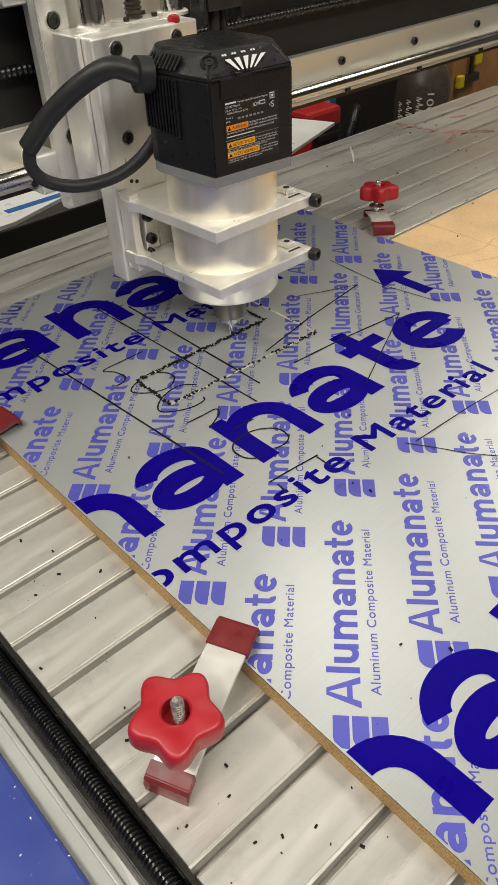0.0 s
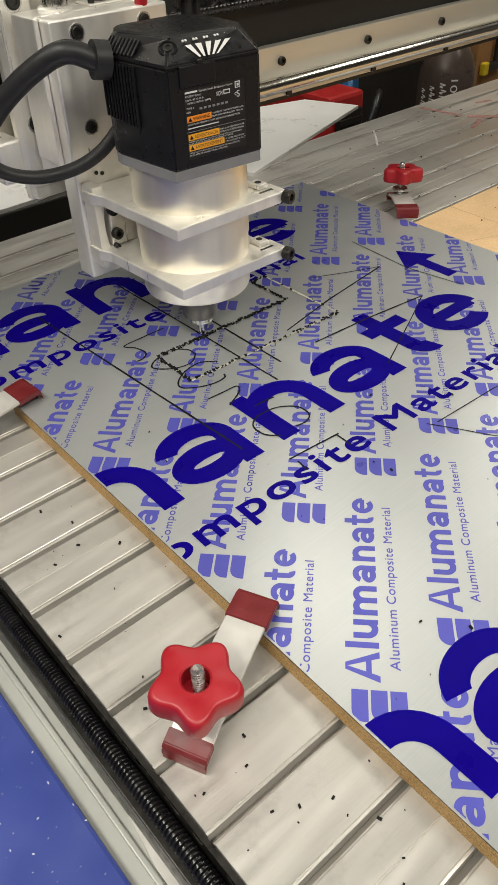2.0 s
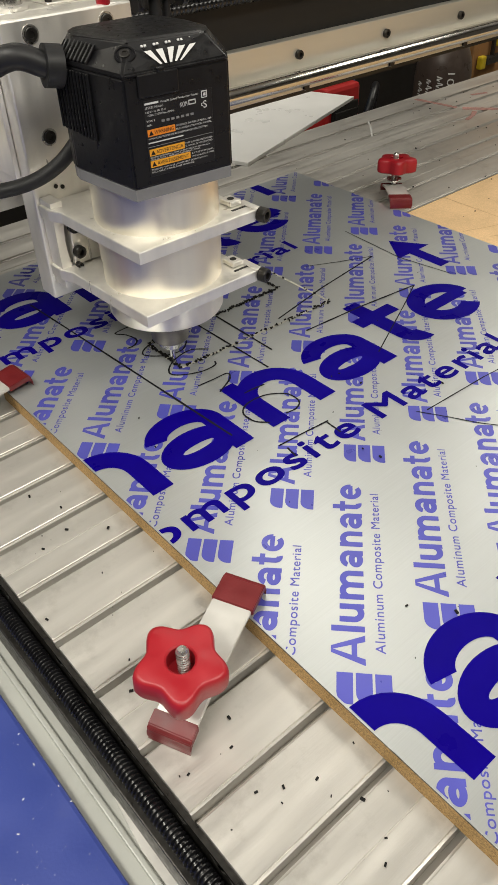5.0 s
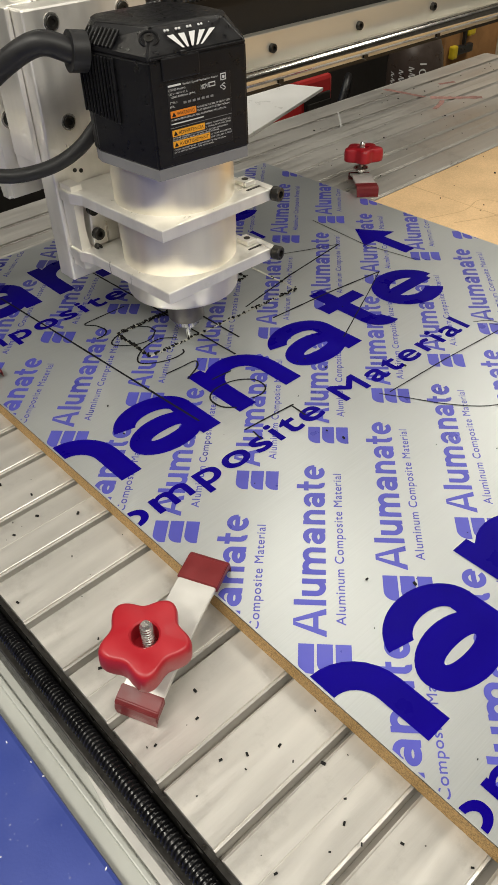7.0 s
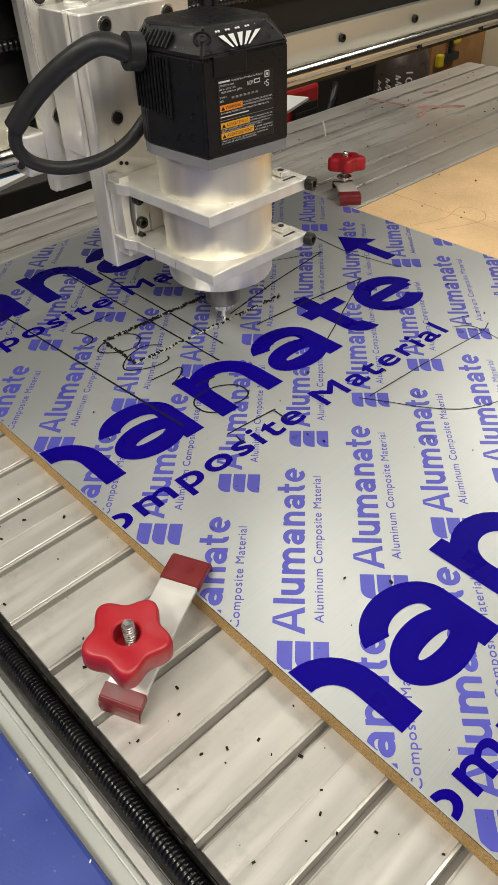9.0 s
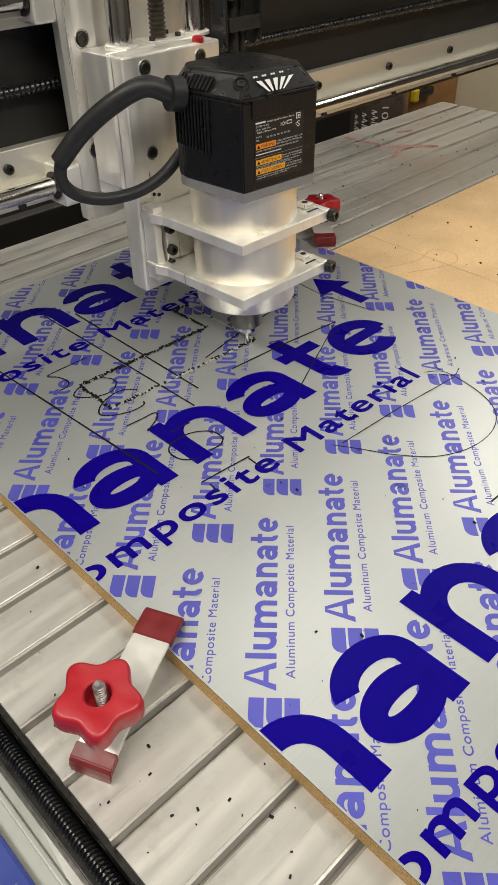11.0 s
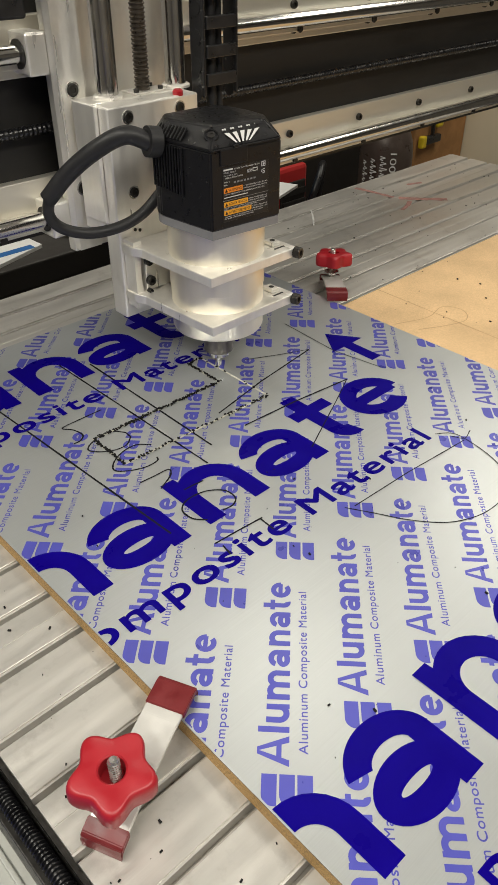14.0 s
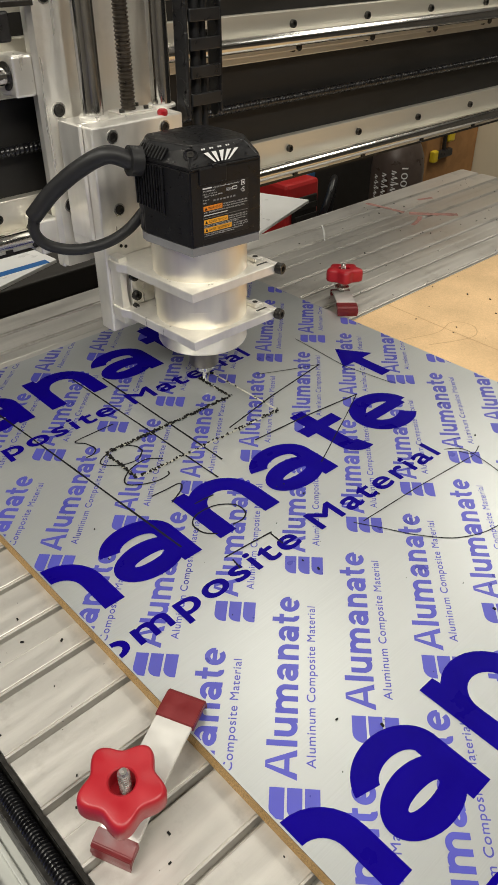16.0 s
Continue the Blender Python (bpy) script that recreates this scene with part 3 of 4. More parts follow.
for pts in (
        ((0.1876, 0.3945), (0.1610, 0.3945), (0.1352, 0.3931), (0.1419, 0.3820), (0.1446, 0.3673), (0.1374, 0.3595), (0.1277, 0.3588)),
        ((0.1809, 0.3276), (0.1802, 0.3402), (0.1662, 0.3523), (0.1448, 0.3479), (0.1338, 0.3400), (0.1371, 0.3311), (0.1512, 0.3203), (0.1680, 0.3182), (0.1809, 0.3276)),
        ((0.1888, 0.3008), (0.1745, 0.3118), (0.1547, 0.3098), (0.1388, 0.3006), (0.1334, 0.2899), (0.1438, 0.2798), (0.1603, 0.2730), (0.1752, 0.2733), (0.1794, 0.2788)),
        ((0.1404, 0.2561), (0.1573, 0.2549), (0.1746, 0.2537), (0.1704, 0.2448), (0.1499, 0.2343)),
        ((0.1889, 0.2152), (0.1759, 0.2165), (0.1653, 0.2169)),
        ((0.1535, 0.1673), (0.1442, 0.1786), (0.1445, 0.1942), (0.1573, 0.2028), (0.1790, 0.2010), (0.1943, 0.1887), (0.1948, 0.1735), (0.1857, 0.1669), (0.1731, 0.1676)),
        ((0.1370, 0.1381), (0.1649, 0.1364), (0.1935, 0.1340)),
        ((0.1407, 0.1314), (0.1385, 0.1183)),
        ((0.1910, 0.1330), (0.1900, 0.1153)),
        ((0.4287, 0.1017), (0.4426, 0.0912), (0.4455, 0.0748), (0.4368, 0.0355), (0.4179, 0.0067), (0.3874, -0.0078), (0.3501, -0.0070), (0.3165, 0.0087), (0.2923, 0.0368), (0.2762, 0.0650), (0.2617, 0.0895)),
        ((0.4380, 0.0881), (0.4455, 0.0748), (0.4630, 0.0790)),
        ((0.2981, -0.0616), (0.3106, -0.0621), (0.3254, -0.0635))):
    part("pen_stroke", clipped(ribbon(pts, 0.0018 if pts[0][0] < 0.3 else 0.0011, 0.00043)), MARKER, sheet, "hand-drawn black pen stroke")

# the routed outline: an angled band cut through the film
OUTLINE = ((0.3495, 0.2845), (0.3497, 0.4070), (0.3280, 0.4070), (0.3284, 0.3470), (0.1476, 0.3510), (0.1480, 0.2915), (0.3495, 0.2845))
part("cut_line", ribbon(OUTLINE, 0.0024, 0.00055, None, False), CUT, sheet, "bright routed groove with ragged rim")
rng = random.Random(5)
crumbs = bmesh.new()
for (a, b), dense in zip(zip(OUTLINE, OUTLINE[1:]), (0.10, 0.7, 1.3, 1.5, 1.2, 0.5)):
    a, b = Vector((*a, 0)), Vector((*b, 0))
    n = int((b - a).length / 0.0008 * dense)
    d = (b - a).normalized()
    for _ in range(n):
        p = a.lerp(b, rng.random()) + Vector((-d.y, d.x, 0)) * rng.gauss(0, 0.0011)
        s = 0.0004 + 0.0011 * rng.random()
        box(-s, s, -s * 0.5, s * 0.5, 0, s, 0, 1, crumbs, Matrix.Translation((p.x, p.y, 0.0006)) @ Matrix.Rotation(rng.random() * 6, 4, "Z") @ Matrix.Rotation(rng.random() - 0.5, 4, "X"))
tagged(part("cutting_swarf", crumbs, SWARF), "crumbs of black swarf along the routed groove", "swarf", kind="stuff")


# ---- gantry: moves along y; its origin lies under the tool ----
gantry = thing("gantry", "machine gantry beam with black panel and silver rails", "gantry")
GX0, GX1 = -0.75, 2.1
part("beam_panel", box(GX0, GX1, 0.219, 0.310, 0.160, 0.400), PANEL, gantry, "matt black beam panel")
for z0, z1, zr, bolts in ((0.1500, 0.2105, 0.1690, (0.192,)), (0.3185, 0.3780, 0.3450, (0.331, 0.3615))):
    part("rail_strip", box(GX0, GX1, 0.205, 0.2185, z0, z1, 0.0012), ALU_RAIL, gantry)
    part("rail_seat", box(GX0, GX1, 0.193, 0.2045, zr - 0.006, zr + 0.006, 0.0008), ALU_RAIL, gantry)
    part("rail_ledge", box(GX0, GX1, 0.191, 0.2045, zr - 0.0155, zr - 0.0085, 0.0008), ALU_RAIL, gantry)
    part("rail_rod", rod((GX0, 0.187, zr), (GX1, 0.187, zr), 0.0095), STEEL, gantry, "polished round rail", True)
    for i in range(16):
        for zb in bolts:
            hex_bolt((0.678 + 0.1635 * (i - 8), 0.205, zb), (0, -1, 0), 0.0054, 0.005, gantry)
        part("rail_nut", rod((0.678 + 0.1635 * (i - 8), 0.191, zr - 0.012), (0.678 + 0.1635 * (i - 8), 0.188, zr - 0.012), 0.005, 6), DARK_STEEL, gantry)
part("beam_underside", box(GX0, GX1, 0.2055, 0.310, 0.1440, 0.1495), DARK_STEEL, gantry)
part("cross_screw", tube([(x, 0.205, 0.264) for x in (GX0, 0, 0.7, 1.4, GX1)], 0.0062, 10, 8, None, 0.0010, 0.006), HOSE, gantry, "dark ball screw along the beam", True)
part("chain_tray", box(GX0, GX1, 0.219, 0.34, 0.4005, 0.408), ALU_RAIL, gantry)
links = bmesh.new()
for i in range(48):
    x = GX0 + 0.02 + 0.030 * i
    if x < 0.62:
        box(x, x + 0.026, 0.222, 0.262, 0.4085, 0.4425, 0.005, 2, links)
tagged(part("flat_cable_chain", links, CHAIN, gantry), "black plastic cable chain")


# ---- spindle carriage: moves along x and y ----
carriage = thing("spindle_carriage", "milled aluminium spindle carriage with rods and lead screw", "carriage")
part("back_plate", box(-0.080, 0.100, 0.172, 0.186, 0.125, 0.62, 0.002), ALU_MILLED, carriage)
for z in (0.345, 0.169):
    block = part("bearing_block", box(-0.107, -0.0805, 0.170, 0.206, z - 0.021, z + 0.021, 0.003), ALU_MILLED, carriage, "milled bearing block")
    part("bearing_seal", rod((-0.1085, 0.187, z), (-0.1071, 0.187, z), 0.0145, 32), DARK_STEEL, block)
part("side_plate", prism([(-0.0800, 0.160), (-0.0480, 0.160), (-0.0480, 0.1715), (-0.0800, 0.1715), (-0.0835, 0.168)], 0.142, 0.56), ALU_MILLED, carriage, "long cover plate with countersunk screws")
part("side_foot", prism([(-0.0795, 0.1605), (-0.0490, 0.1605), (-0.0490, 0.186), (-0.0795, 0.186)], 0.1300, 0.1415), ALU_MILLED, carriage)
part("slide_back", box(-0.0700, 0.0600, 0.1185, 0.1560, 0.160, 0.3005, 0.0015), ALU_MILLED, carriage)
part("slide_shim", box(-0.0735, -0.0685, 0.1080, 0.1500, 0.175, 0.3010, 0.001), ALU_MILLED, carriage, "thin bearing strip on the slide's edge")
part("slide_plate", box(-0.0680, 0.0570, 0.0920, 0.1180, 0.060, 0.3005, 0.002), ALU_MILLED, carriage, "vertical slide plate with socket screws")
for x in (-0.0355, 0.0600):
    part("guide_rod", rod((x, 0.135, 0.15), (x, 0.135, 0.66), 0.0120), STEEL, carriage, "polished guide rod", True)
    part("rod_collar", lathe([(0.0165, 0.3005), (0.0165, 0.3030), (0.0150, 0.3042), (0.0122, 0.3042)], 36, None, (x, 0.135)), ALU_MILLED, carriage, "", True)
part("lead_screw", tube([(0.0140, 0.138, z) for z in (0.29, 0.4, 0.52, 0.66)], 0.0088, 14, 8, None, 0.0012, 0.0042), LEAD, carriage, "dark lead screw", True)
part("nut_flange", box(-0.006, 0.036, 0.124, 0.152, 0.3005, 0.3025, 0.001), ALU_MILLED, carriage)
for x, y in ((-0.002, 0.128), (0.032, 0.128), (0.032, 0.148)):
    part("flange_screw", rod((x, y, 0.3025), (x, y, 0.3060), 0.0030, 18), DARK_STEEL, carriage)


def sunk_screw(x, y, z, r):
    """A socket screw in a bright counterbore."""
    rim = part("counterbore", lathe([(r * 1.32, 0.0), (r * 1.32, 0.0006), (r * 1.1, 0.0006), (r * 1.1, 0.0)], 28), SCREW_STEEL, carriage, "bright counterbore rim", True)
    rim.matrix_basis = pose(x, y, z, 90, 0, 0)
    hex_bolt((x, y, z), (0, -1, 0), r, 0.0022, carriage)


for x, z in ((-0.0415, 0.2882), (-0.0420, 0.2085), (0.0300, 0.2882)):
    sunk_screw(x, 0.0920, z, 0.0056)
for x, z in ((-0.0640, 0.3085), (-0.0655, 0.2030), (-0.0640, 0.42)):
    sunk_screw(x, 0.1600, z, 0.0066)
# Tapped holes: dark discs on the face paint the shade of their bores.
for x, z in ((-0.0475, 0.1765), (-0.0385, 0.1640), (-0.0450, 0.1660)):
    part("tapped_hole_shade", rod((x, 0.0919, z), (x, 0.0912, z), 0.0020, 16), DARK_STEEL, carriage)
part("stop_button", lathe([(0.006, 0.2995), (0.006, 0.304), (0.004, 0.306), (0.001, 0.3065)], 20, None, (0.0330, 0.098)), RED, carriage, "small red knob")

# clamp plates that hold the motor
for z0, z1 in ((0.0870, 0.0975), (0.1448, 0.1550)):
    pts = [(-0.0565, -0.0555), (0.0660, -0.0555), (0.0660, 0.0905), (-0.0660, 0.0905), (-0.0660, 0.074), (-0.0605, 0.060)]
    ring = part("motor_clamp", prism(pts, z0, z1, None, 0.0012), ALU_MILLED, carriage, "square milled clamp plate")
    part("clamp_tab", box(0.0665, 0.0750, -0.0545, -0.0290, z0, z1, 0.0012), ALU_MILLED, ring)
    hex_bolt((0.0715, -0.0550, (z0 + z1) / 2), (0.25, -1, 0), 0.0066, 0.008, ring, "clamp_screw")
    # Dark strip and disc laid on solid metal as the slit's and hole's shade.
    part("clamp_slit_shade", box(0.0500, 0.0660, -0.0440, -0.0415, z1 - 0.0005, z1 + 0.0004), DARK_STEEL, ring)
    part("clamp_lug", box(0.0530, 0.0655, -0.0380, -0.0220, z1 + 0.0005, z1 + 0.0050, 0.001), ALU_MILLED, ring)
    part("lug_hole_shade", rod((0.0593, -0.030, z1 + 0.0050), (0.0593, -0.030, z1 + 0.0053), 0.0032, 18), DARK_STEEL, ring)
# bracket behind the plates with a waisted flange
part("bracket", box(-0.0500, 0.058, 0.0700, 0.0905, 0.0980, 0.1443, 0.001), ALU_MILLED, carriage)
flange = bmesh.new()
outline = [(-0.0635, 0.160), (-0.0520, 0.160)] + [(-0.0520 - 0.0035 * math.sin(math.pi * k / 8), 0.150 - 0.058 * k / 8) for k in range(9)] + [(-0.0520, 0.078), (-0.0635, 0.078)]
rings = [[flange.verts.new((x, y, z)) for x, z in outline] for y in (0.0720, 0.0912)]
for k in range(len(outline)):
    flange.faces.new((rings[0][k], rings[0][(k + 1) % len(outline)], rings[1][(k + 1) % len(outline)], rings[1][k]))
flange.faces.new(rings[0]), flange.faces.new(rings[1])
part("bracket_flange", flange, ALU_MILLED, carriage, "bracket flange with a waisted edge")
for x, z in ((-0.0470, 0.1360), (-0.0455, 0.1110), (-0.0480, 0.0985)):
    hex_bolt((x, 0.0698, z), (0, -1, 0), 0.0058 if z > 0.1 else 0.003, 0.006, carriage)

# ---- the router motor in the clamp ----
motor = thing("router_motor", "black and silver router motor with printed warning labels", "router motor")
AXIS = (0.0040, 0.0047)
part("sleeve", lathe([(0.0460, 0.0610), (0.0525, 0.0630), (0.0540, 0.0660), (0.0540, 0.1180), (0.0548, 0.1185), (0.0548, 0.1950), (0.052, 0.1955)], 64, None, AXIS), ALU_CAST, motor, "turned bright aluminium motor sleeve", True)
part("collar", lathe([(0.0175, 0.026), (0.0185, 0.028), (0.0185, 0.047), (0.0150, 0.049), (0.0150, 0.0585), (0.040, 0.0615)], 36, None, AXIS), NUT_STEEL, motor, "worn steel collet nut", True)
part("collet", lathe([(0.0070, 0.0155), (0.0125, 0.0185), (0.0125, 0.0258)], 24, None, AXIS), STEEL, motor, "", True)
part("bit", lathe([(0.0004, -0.0030), (0.0026, -0.0008), (0.0031, 0.002), (0.0031, 0.0156)], 16, None, AXIS), STEEL, motor, "thin steel cutting bit", True)
FOOT = [(-0.0500, -0.0520), (0.0384, -0.0600), (0.0460, -0.0500), (0.0535, -0.0380), (0.0560, 0.0), (0.0530, 0.0320), (0.0400, 0.0520), (-0.0380, 0.0520), (-0.0475, 0.0425), (-0.0535, 0.0335), (-0.0562, 0.0230)]
CROWN = [(-0.0310, -0.0330), (0.0290, -0.0455), (0.0370, -0.0390), (0.0430, -0.0290), (0.0450, 0.0), (0.0420, 0.0250), (0.0310, 0.0400), (-0.0300, 0.0420), (-0.0385, 0.0350), (-0.0430, 0.0270), (-0.0450, 0.0180)]
part("grey_band", prism([(x * 0.985, y * 0.985) for x, y in FOOT], 0.1930, 0.2020, None, 0.0008), GREY_PLASTIC, motor, "dark grey band under the housing")
hb = bmesh.new()
levels = [(0.985, 0.0, 0.2022), (1.0, 0.0, 0.2036), (1.0, 0.0, 0.2785), (0.985, 0.0, 0.2792), (0.985, 0.0, 0.2802), (0.998, 0.0, 0.2808), (0.985, 0.0, 0.2832), (0.99, 0.92, 0.2970), (1.0, 1.0, 0.2980), (0.93, 1.0, 0.2988), (0.6, 1.0, 0.2996)]
rows = [[hb.verts.new((((1 - m) * a[0] + m * b[0]) * s, ((1 - m) * a[1] + m * b[1]) * s, z)) for a, b in zip(FOOT, CROWN)] for s, m, z in levels]
for u, v in zip(rows, rows[1:]):
    for i in range(len(FOOT)):
        j = (i + 1) % len(FOOT)
        hb.faces.new((u[i], u[j], v[j], v[i]))
hb.faces.new(rows[0]), hb.faces.new(rows[-1])
bmesh.ops.bevel(hb, geom=[e for e in hb.edges if abs(e.verts[0].co.z - e.verts[1].co.z) > 0.01], offset=0.0016, segments=3, affect="EDGES")
housing = part("housing", hb, BLACK_PLASTIC, motor, "satin black plastic motor housing")
# frames of the label side, the vented side and the two bevels above them: x along the side, y up it, z outward
SIDE = Matrix.Translation((-0.0500, -0.0520, 0)) @ Matrix.Rotation(math.atan2(-0.0080, 0.0884), 4, "Z") @ Matrix.Rotation(radians(90), 4, "X")
VENT = Matrix.Translation((-0.0577, 0.0337, 0)) @ Matrix.Rotation(math.atan2(-0.0857, 0.0077), 4, "Z") @ Matrix.Rotation(radians(90), 4, "X")
SIDE_TOP = Matrix.Translation((-0.0500, -0.0520, 0.2834)) @ Matrix.Rotation(math.atan2(-0.0080, 0.0884), 4, "Z") @ Matrix.Rotation(radians(41), 4, "X")
VENT_TOP = Matrix.Translation((-0.0577, 0.0337, 0.2834)) @ Matrix.Rotation(math.atan2(-0.0857, 0.0077), 4, "Z") @ Matrix.Rotation(radians(46), 4, "X")
part("latch", box(0.0105, 0.0445, 0.2655, 0.2815, -0.0006, 0.0016, 0.0012, 2, None, SIDE), BLACK_PLASTIC, housing)
part("catch", box(0.0270, 0.0330, 0.2808, 0.2840, -0.0010, 0.0022, 0.0008, 2, None, SIDE), BLACK_PLASTIC, housing)
part("seam_rim", box(0.002, 0.087, 0.2806, 0.2822, -0.0006, 0.0009, 0.0005, 1, None, SIDE), BLACK_PLASTIC, housing)
# Shade inside the vents, painted as near-black boxes on the closed housing.
SHADE = surface("vent_gap_shade", (0.002, 0.002, 0.002), 0.7, 0.0, 0.1, 50, spec=0.1)
part("vent_shade_panel", box(0.0045, 0.0440, 0.2350, 0.2775, -0.0010, 0.0003, 0, 1, None, VENT), SHADE, housing, "flat near-black panel painted as shade between the vent ribs")
for i in range(10):
    x = 0.0048 + i * 0.0041
    part("vent_rib", box(x, x + 0.0021, 0.2345 - 0.0004 * i, 0.2785, -0.0005, 0.0026, 0.0009, 2, None, VENT), BLACK_PLASTIC, housing)
part("vent_frame", box(0.0445, 0.0475, 0.2310, 0.2785, -0.0005, 0.0022, 0.0009, 2, None, VENT), BLACK_PLASTIC, housing)
for i in range(8):
    x = 0.0075 + i * 0.0047
    part("vent_slot_shade", box(x, x + 0.0026, 0.0020, 0.0150, -0.0012, 0.0004, 0, 1, None, VENT_TOP), SHADE, housing)
    part("vent_rib", box(x + 0.0028, x + 0.0044, 0.0010, 0.0160, -0.0008, 0.0012, 0.0006, 2, None, VENT_TOP), BLACK_PLASTIC, housing)
for x, y, z, a in ((-0.0375, -0.0390, 0.2925, -38), (0.0280, -0.0470, 0.2920, 10)):
    well = part("screw_well", lathe([(0.0078, -0.0010), (0.0074, 0.0001), (0.0062, 0.0), (0.0058, -0.0008)], 28), BLACK_PLASTIC, housing, "", True)
    well.matrix_basis = pose(x, y, z, 34, 0, a)
    hex_bolt((x, y, z), (math.sin(radians(a)) * 0.55, -math.cos(radians(a)) * 0.55, 0.83), 0.0036, 0.0010, housing, "housing_screw")
# white sunburst of five wedges on the bevel over the label, and marks above it
for i in range(5):
    wedge = bmesh.new()
    a, b = 0.0325 + i * 0.0040, 0.0270 + i * 0.0096
    wedge.faces.new([wedge.verts.new(SIDE_TOP @ Vector((px, py, 0.0009))) for px, py in ((a - 0.0009, 0.0018), (a + 0.0009, 0.0018), (b + 0.0028, 0.0135), (b - 0.0028, 0.0135))])
    part("sun_ray", wedge, LABEL_WHITE, housing, "white painted ray")
    for k in range(2):
        part("tick", box(0.0240 + i * 0.0100 + k * 0.0026, 0.0256 + i * 0.0100 + k * 0.0026, 0.0170, 0.0186, 0, 0.0010, 0, 1, None, SIDE_TOP), LABEL_WHITE, housing)

# labels on the flat side of the housing
def label_words(body, x, z, w, h, material=LABEL_WHITE):
    bm = words(body, w, h)
    bmesh.ops.transform(bm, matrix=SIDE @ Matrix.Translation((x, z, 0.0009)), verts=bm.verts)
    return part("lettering", bm, material, housing)


def label_box(x, z, w, h, material, name="label_field", lift=0.0):
    return part(name, box(x, x + w, z, z + h, 0.0003, 0.0007 + lift, 0, 1, None, SIDE), material, housing)


LABEL_BLACK = surface("label_black", (0.010, 0.010, 0.011), 0.34, spec=0.35)
part("label_plate", box(0.0135, 0.0725, 0.2095, 0.2635, -0.0004, 0.0004, 0.0002, 1, None, SIDE), LABEL_BLACK, housing, "black printed rating label")
label_box(0.0148, 0.2608, 0.0115, 0.0013, LABEL_WHITE)
label_words("Variable Speed Production Router", 0.0275, 0.2606, 0.0330, 0.0015)
label_words("(75182 Motor)", 0.0148, 0.2580, 0.0150, 0.0015)
label_words("120 V~ 60 Hz 15 A", 0.0148, 0.2552, 0.0170, 0.0014)
label_words("10000-21000/min (RPM)", 0.0165, 0.2528, 0.0220, 0.0014)
label_words("TYPE 3", 0.0148, 0.2490, 0.0070, 0.0013)
label_words("SER.", 0.0148, 0.2462, 0.0045, 0.0013)
for k in range(7):
    label_box(0.0275 + k * 0.0042, 0.2472, 0.0026, 0.0016, GREY_PLASTIC)
label_words("NOM", 0.0440, 0.2545, 0.0062, 0.0034)
label_box(0.0515, 0.2548, 0.0062, 0.0034, LABEL_WHITE)
part("label_field", box(0.0522, 0.0570, 0.2556, 0.2574, 0.0006, 0.0009, 0, 1, None, SIDE), LABEL_BLACK, housing)
label_box(0.0630, 0.2575, 0.0050, 0.0050, LABEL_WHITE)
label_box(0.0637, 0.2582, 0.0036, 0.0036, LABEL_BLACK, "label_field", 0.0002)
label_box(0.0645, 0.2590, 0.0020, 0.0020, LABEL_WHITE, "label_field", 0.0004)
label_words("c", 0.0622, 0.2520, 0.0018, 0.0034)
label_words("S", 0.0642, 0.2505, 0.0030, 0.0050)
for z, w, mat, txt in ((0.2388, 0.0235, LABEL_ORANGE, "WARNING"), (0.2248, 0.0305, LABEL_AMBER, "ADVERTENCIA"), (0.2164, 0.0350, LABEL_AMBER, "AVERTISSEMENT")):
    label_box(0.0150, z, w, 0.0048, mat)
    label_words(txt, 0.0205, z + 0.0011, w - 0.0070, 0.0027, BLACK_PLASTIC)
    sign = bmesh.new()
    sign.faces.new([sign.verts.new(SIDE @ Vector(p)) for p in ((0.0158, z + 0.0008, 0.0009), (0.0198, z + 0.0008, 0.0009), (0.0178, z + 0.0042, 0.0009))])
    part("warning_sign", sign, BLACK_PLASTIC, housing)
label_words("TO REDUCE THE RISK OF INJURY, USER", 0.0392, 0.2418, 0.0315, 0.0013)
label_words("MUST READ INSTRUCTION MANUAL.", 0.0392, 0.2394, 0.0315, 0.0013)
label_words("ALWAYS USE PROPER EYE AND RESPIRATORY PROTECTION.", 0.0150, 0.2366, 0.0520, 0.0013)
label_box(0.0150, 0.2338, 0.030, 0.0008, LABEL_WHITE)
part("label_edge", box(0.0138, 0.0722, 0.2312, 0.2315, 0.0002, 0.0006, 0, 1, None, SIDE), GREY_PLASTIC, housing)
label_words("PARA EL MANEJO SEGURO LEA", 0.0462, 0.2278, 0.0245, 0.0012)
label_words("EL MANUAL DE INSTRUCCIONES.", 0.0462, 0.2256, 0.0245, 0.0012)
label_words("SIEMPRE SE DEBERA LLEVAR LA PROTECCION APROPIADA", 0.0150, 0.2232, 0.0530, 0.0011)
label_words("PARA LA VISTA Y PARA LAS VIAS RESPIRATORIAS.", 0.0150, 0.2216, 0.0440, 0.0011)
label_words("A TITRE PREVENTIF,", 0.0510, 0.2190, 0.0200, 0.0012)
label_words("LIRE LE GUIDE. IL FAUT", 0.0510, 0.2168, 0.0205, 0.0012)
label_words("TOUJOURS PORTER DE L'EQUIPEMENT DE PROTECTION", 0.0150, 0.2143, 0.0500, 0.0011)
label_words("OCULAIRE ET RESPIRATOIRE APPROPRIE.", 0.0150, 0.2124, 0.0380, 0.0011)

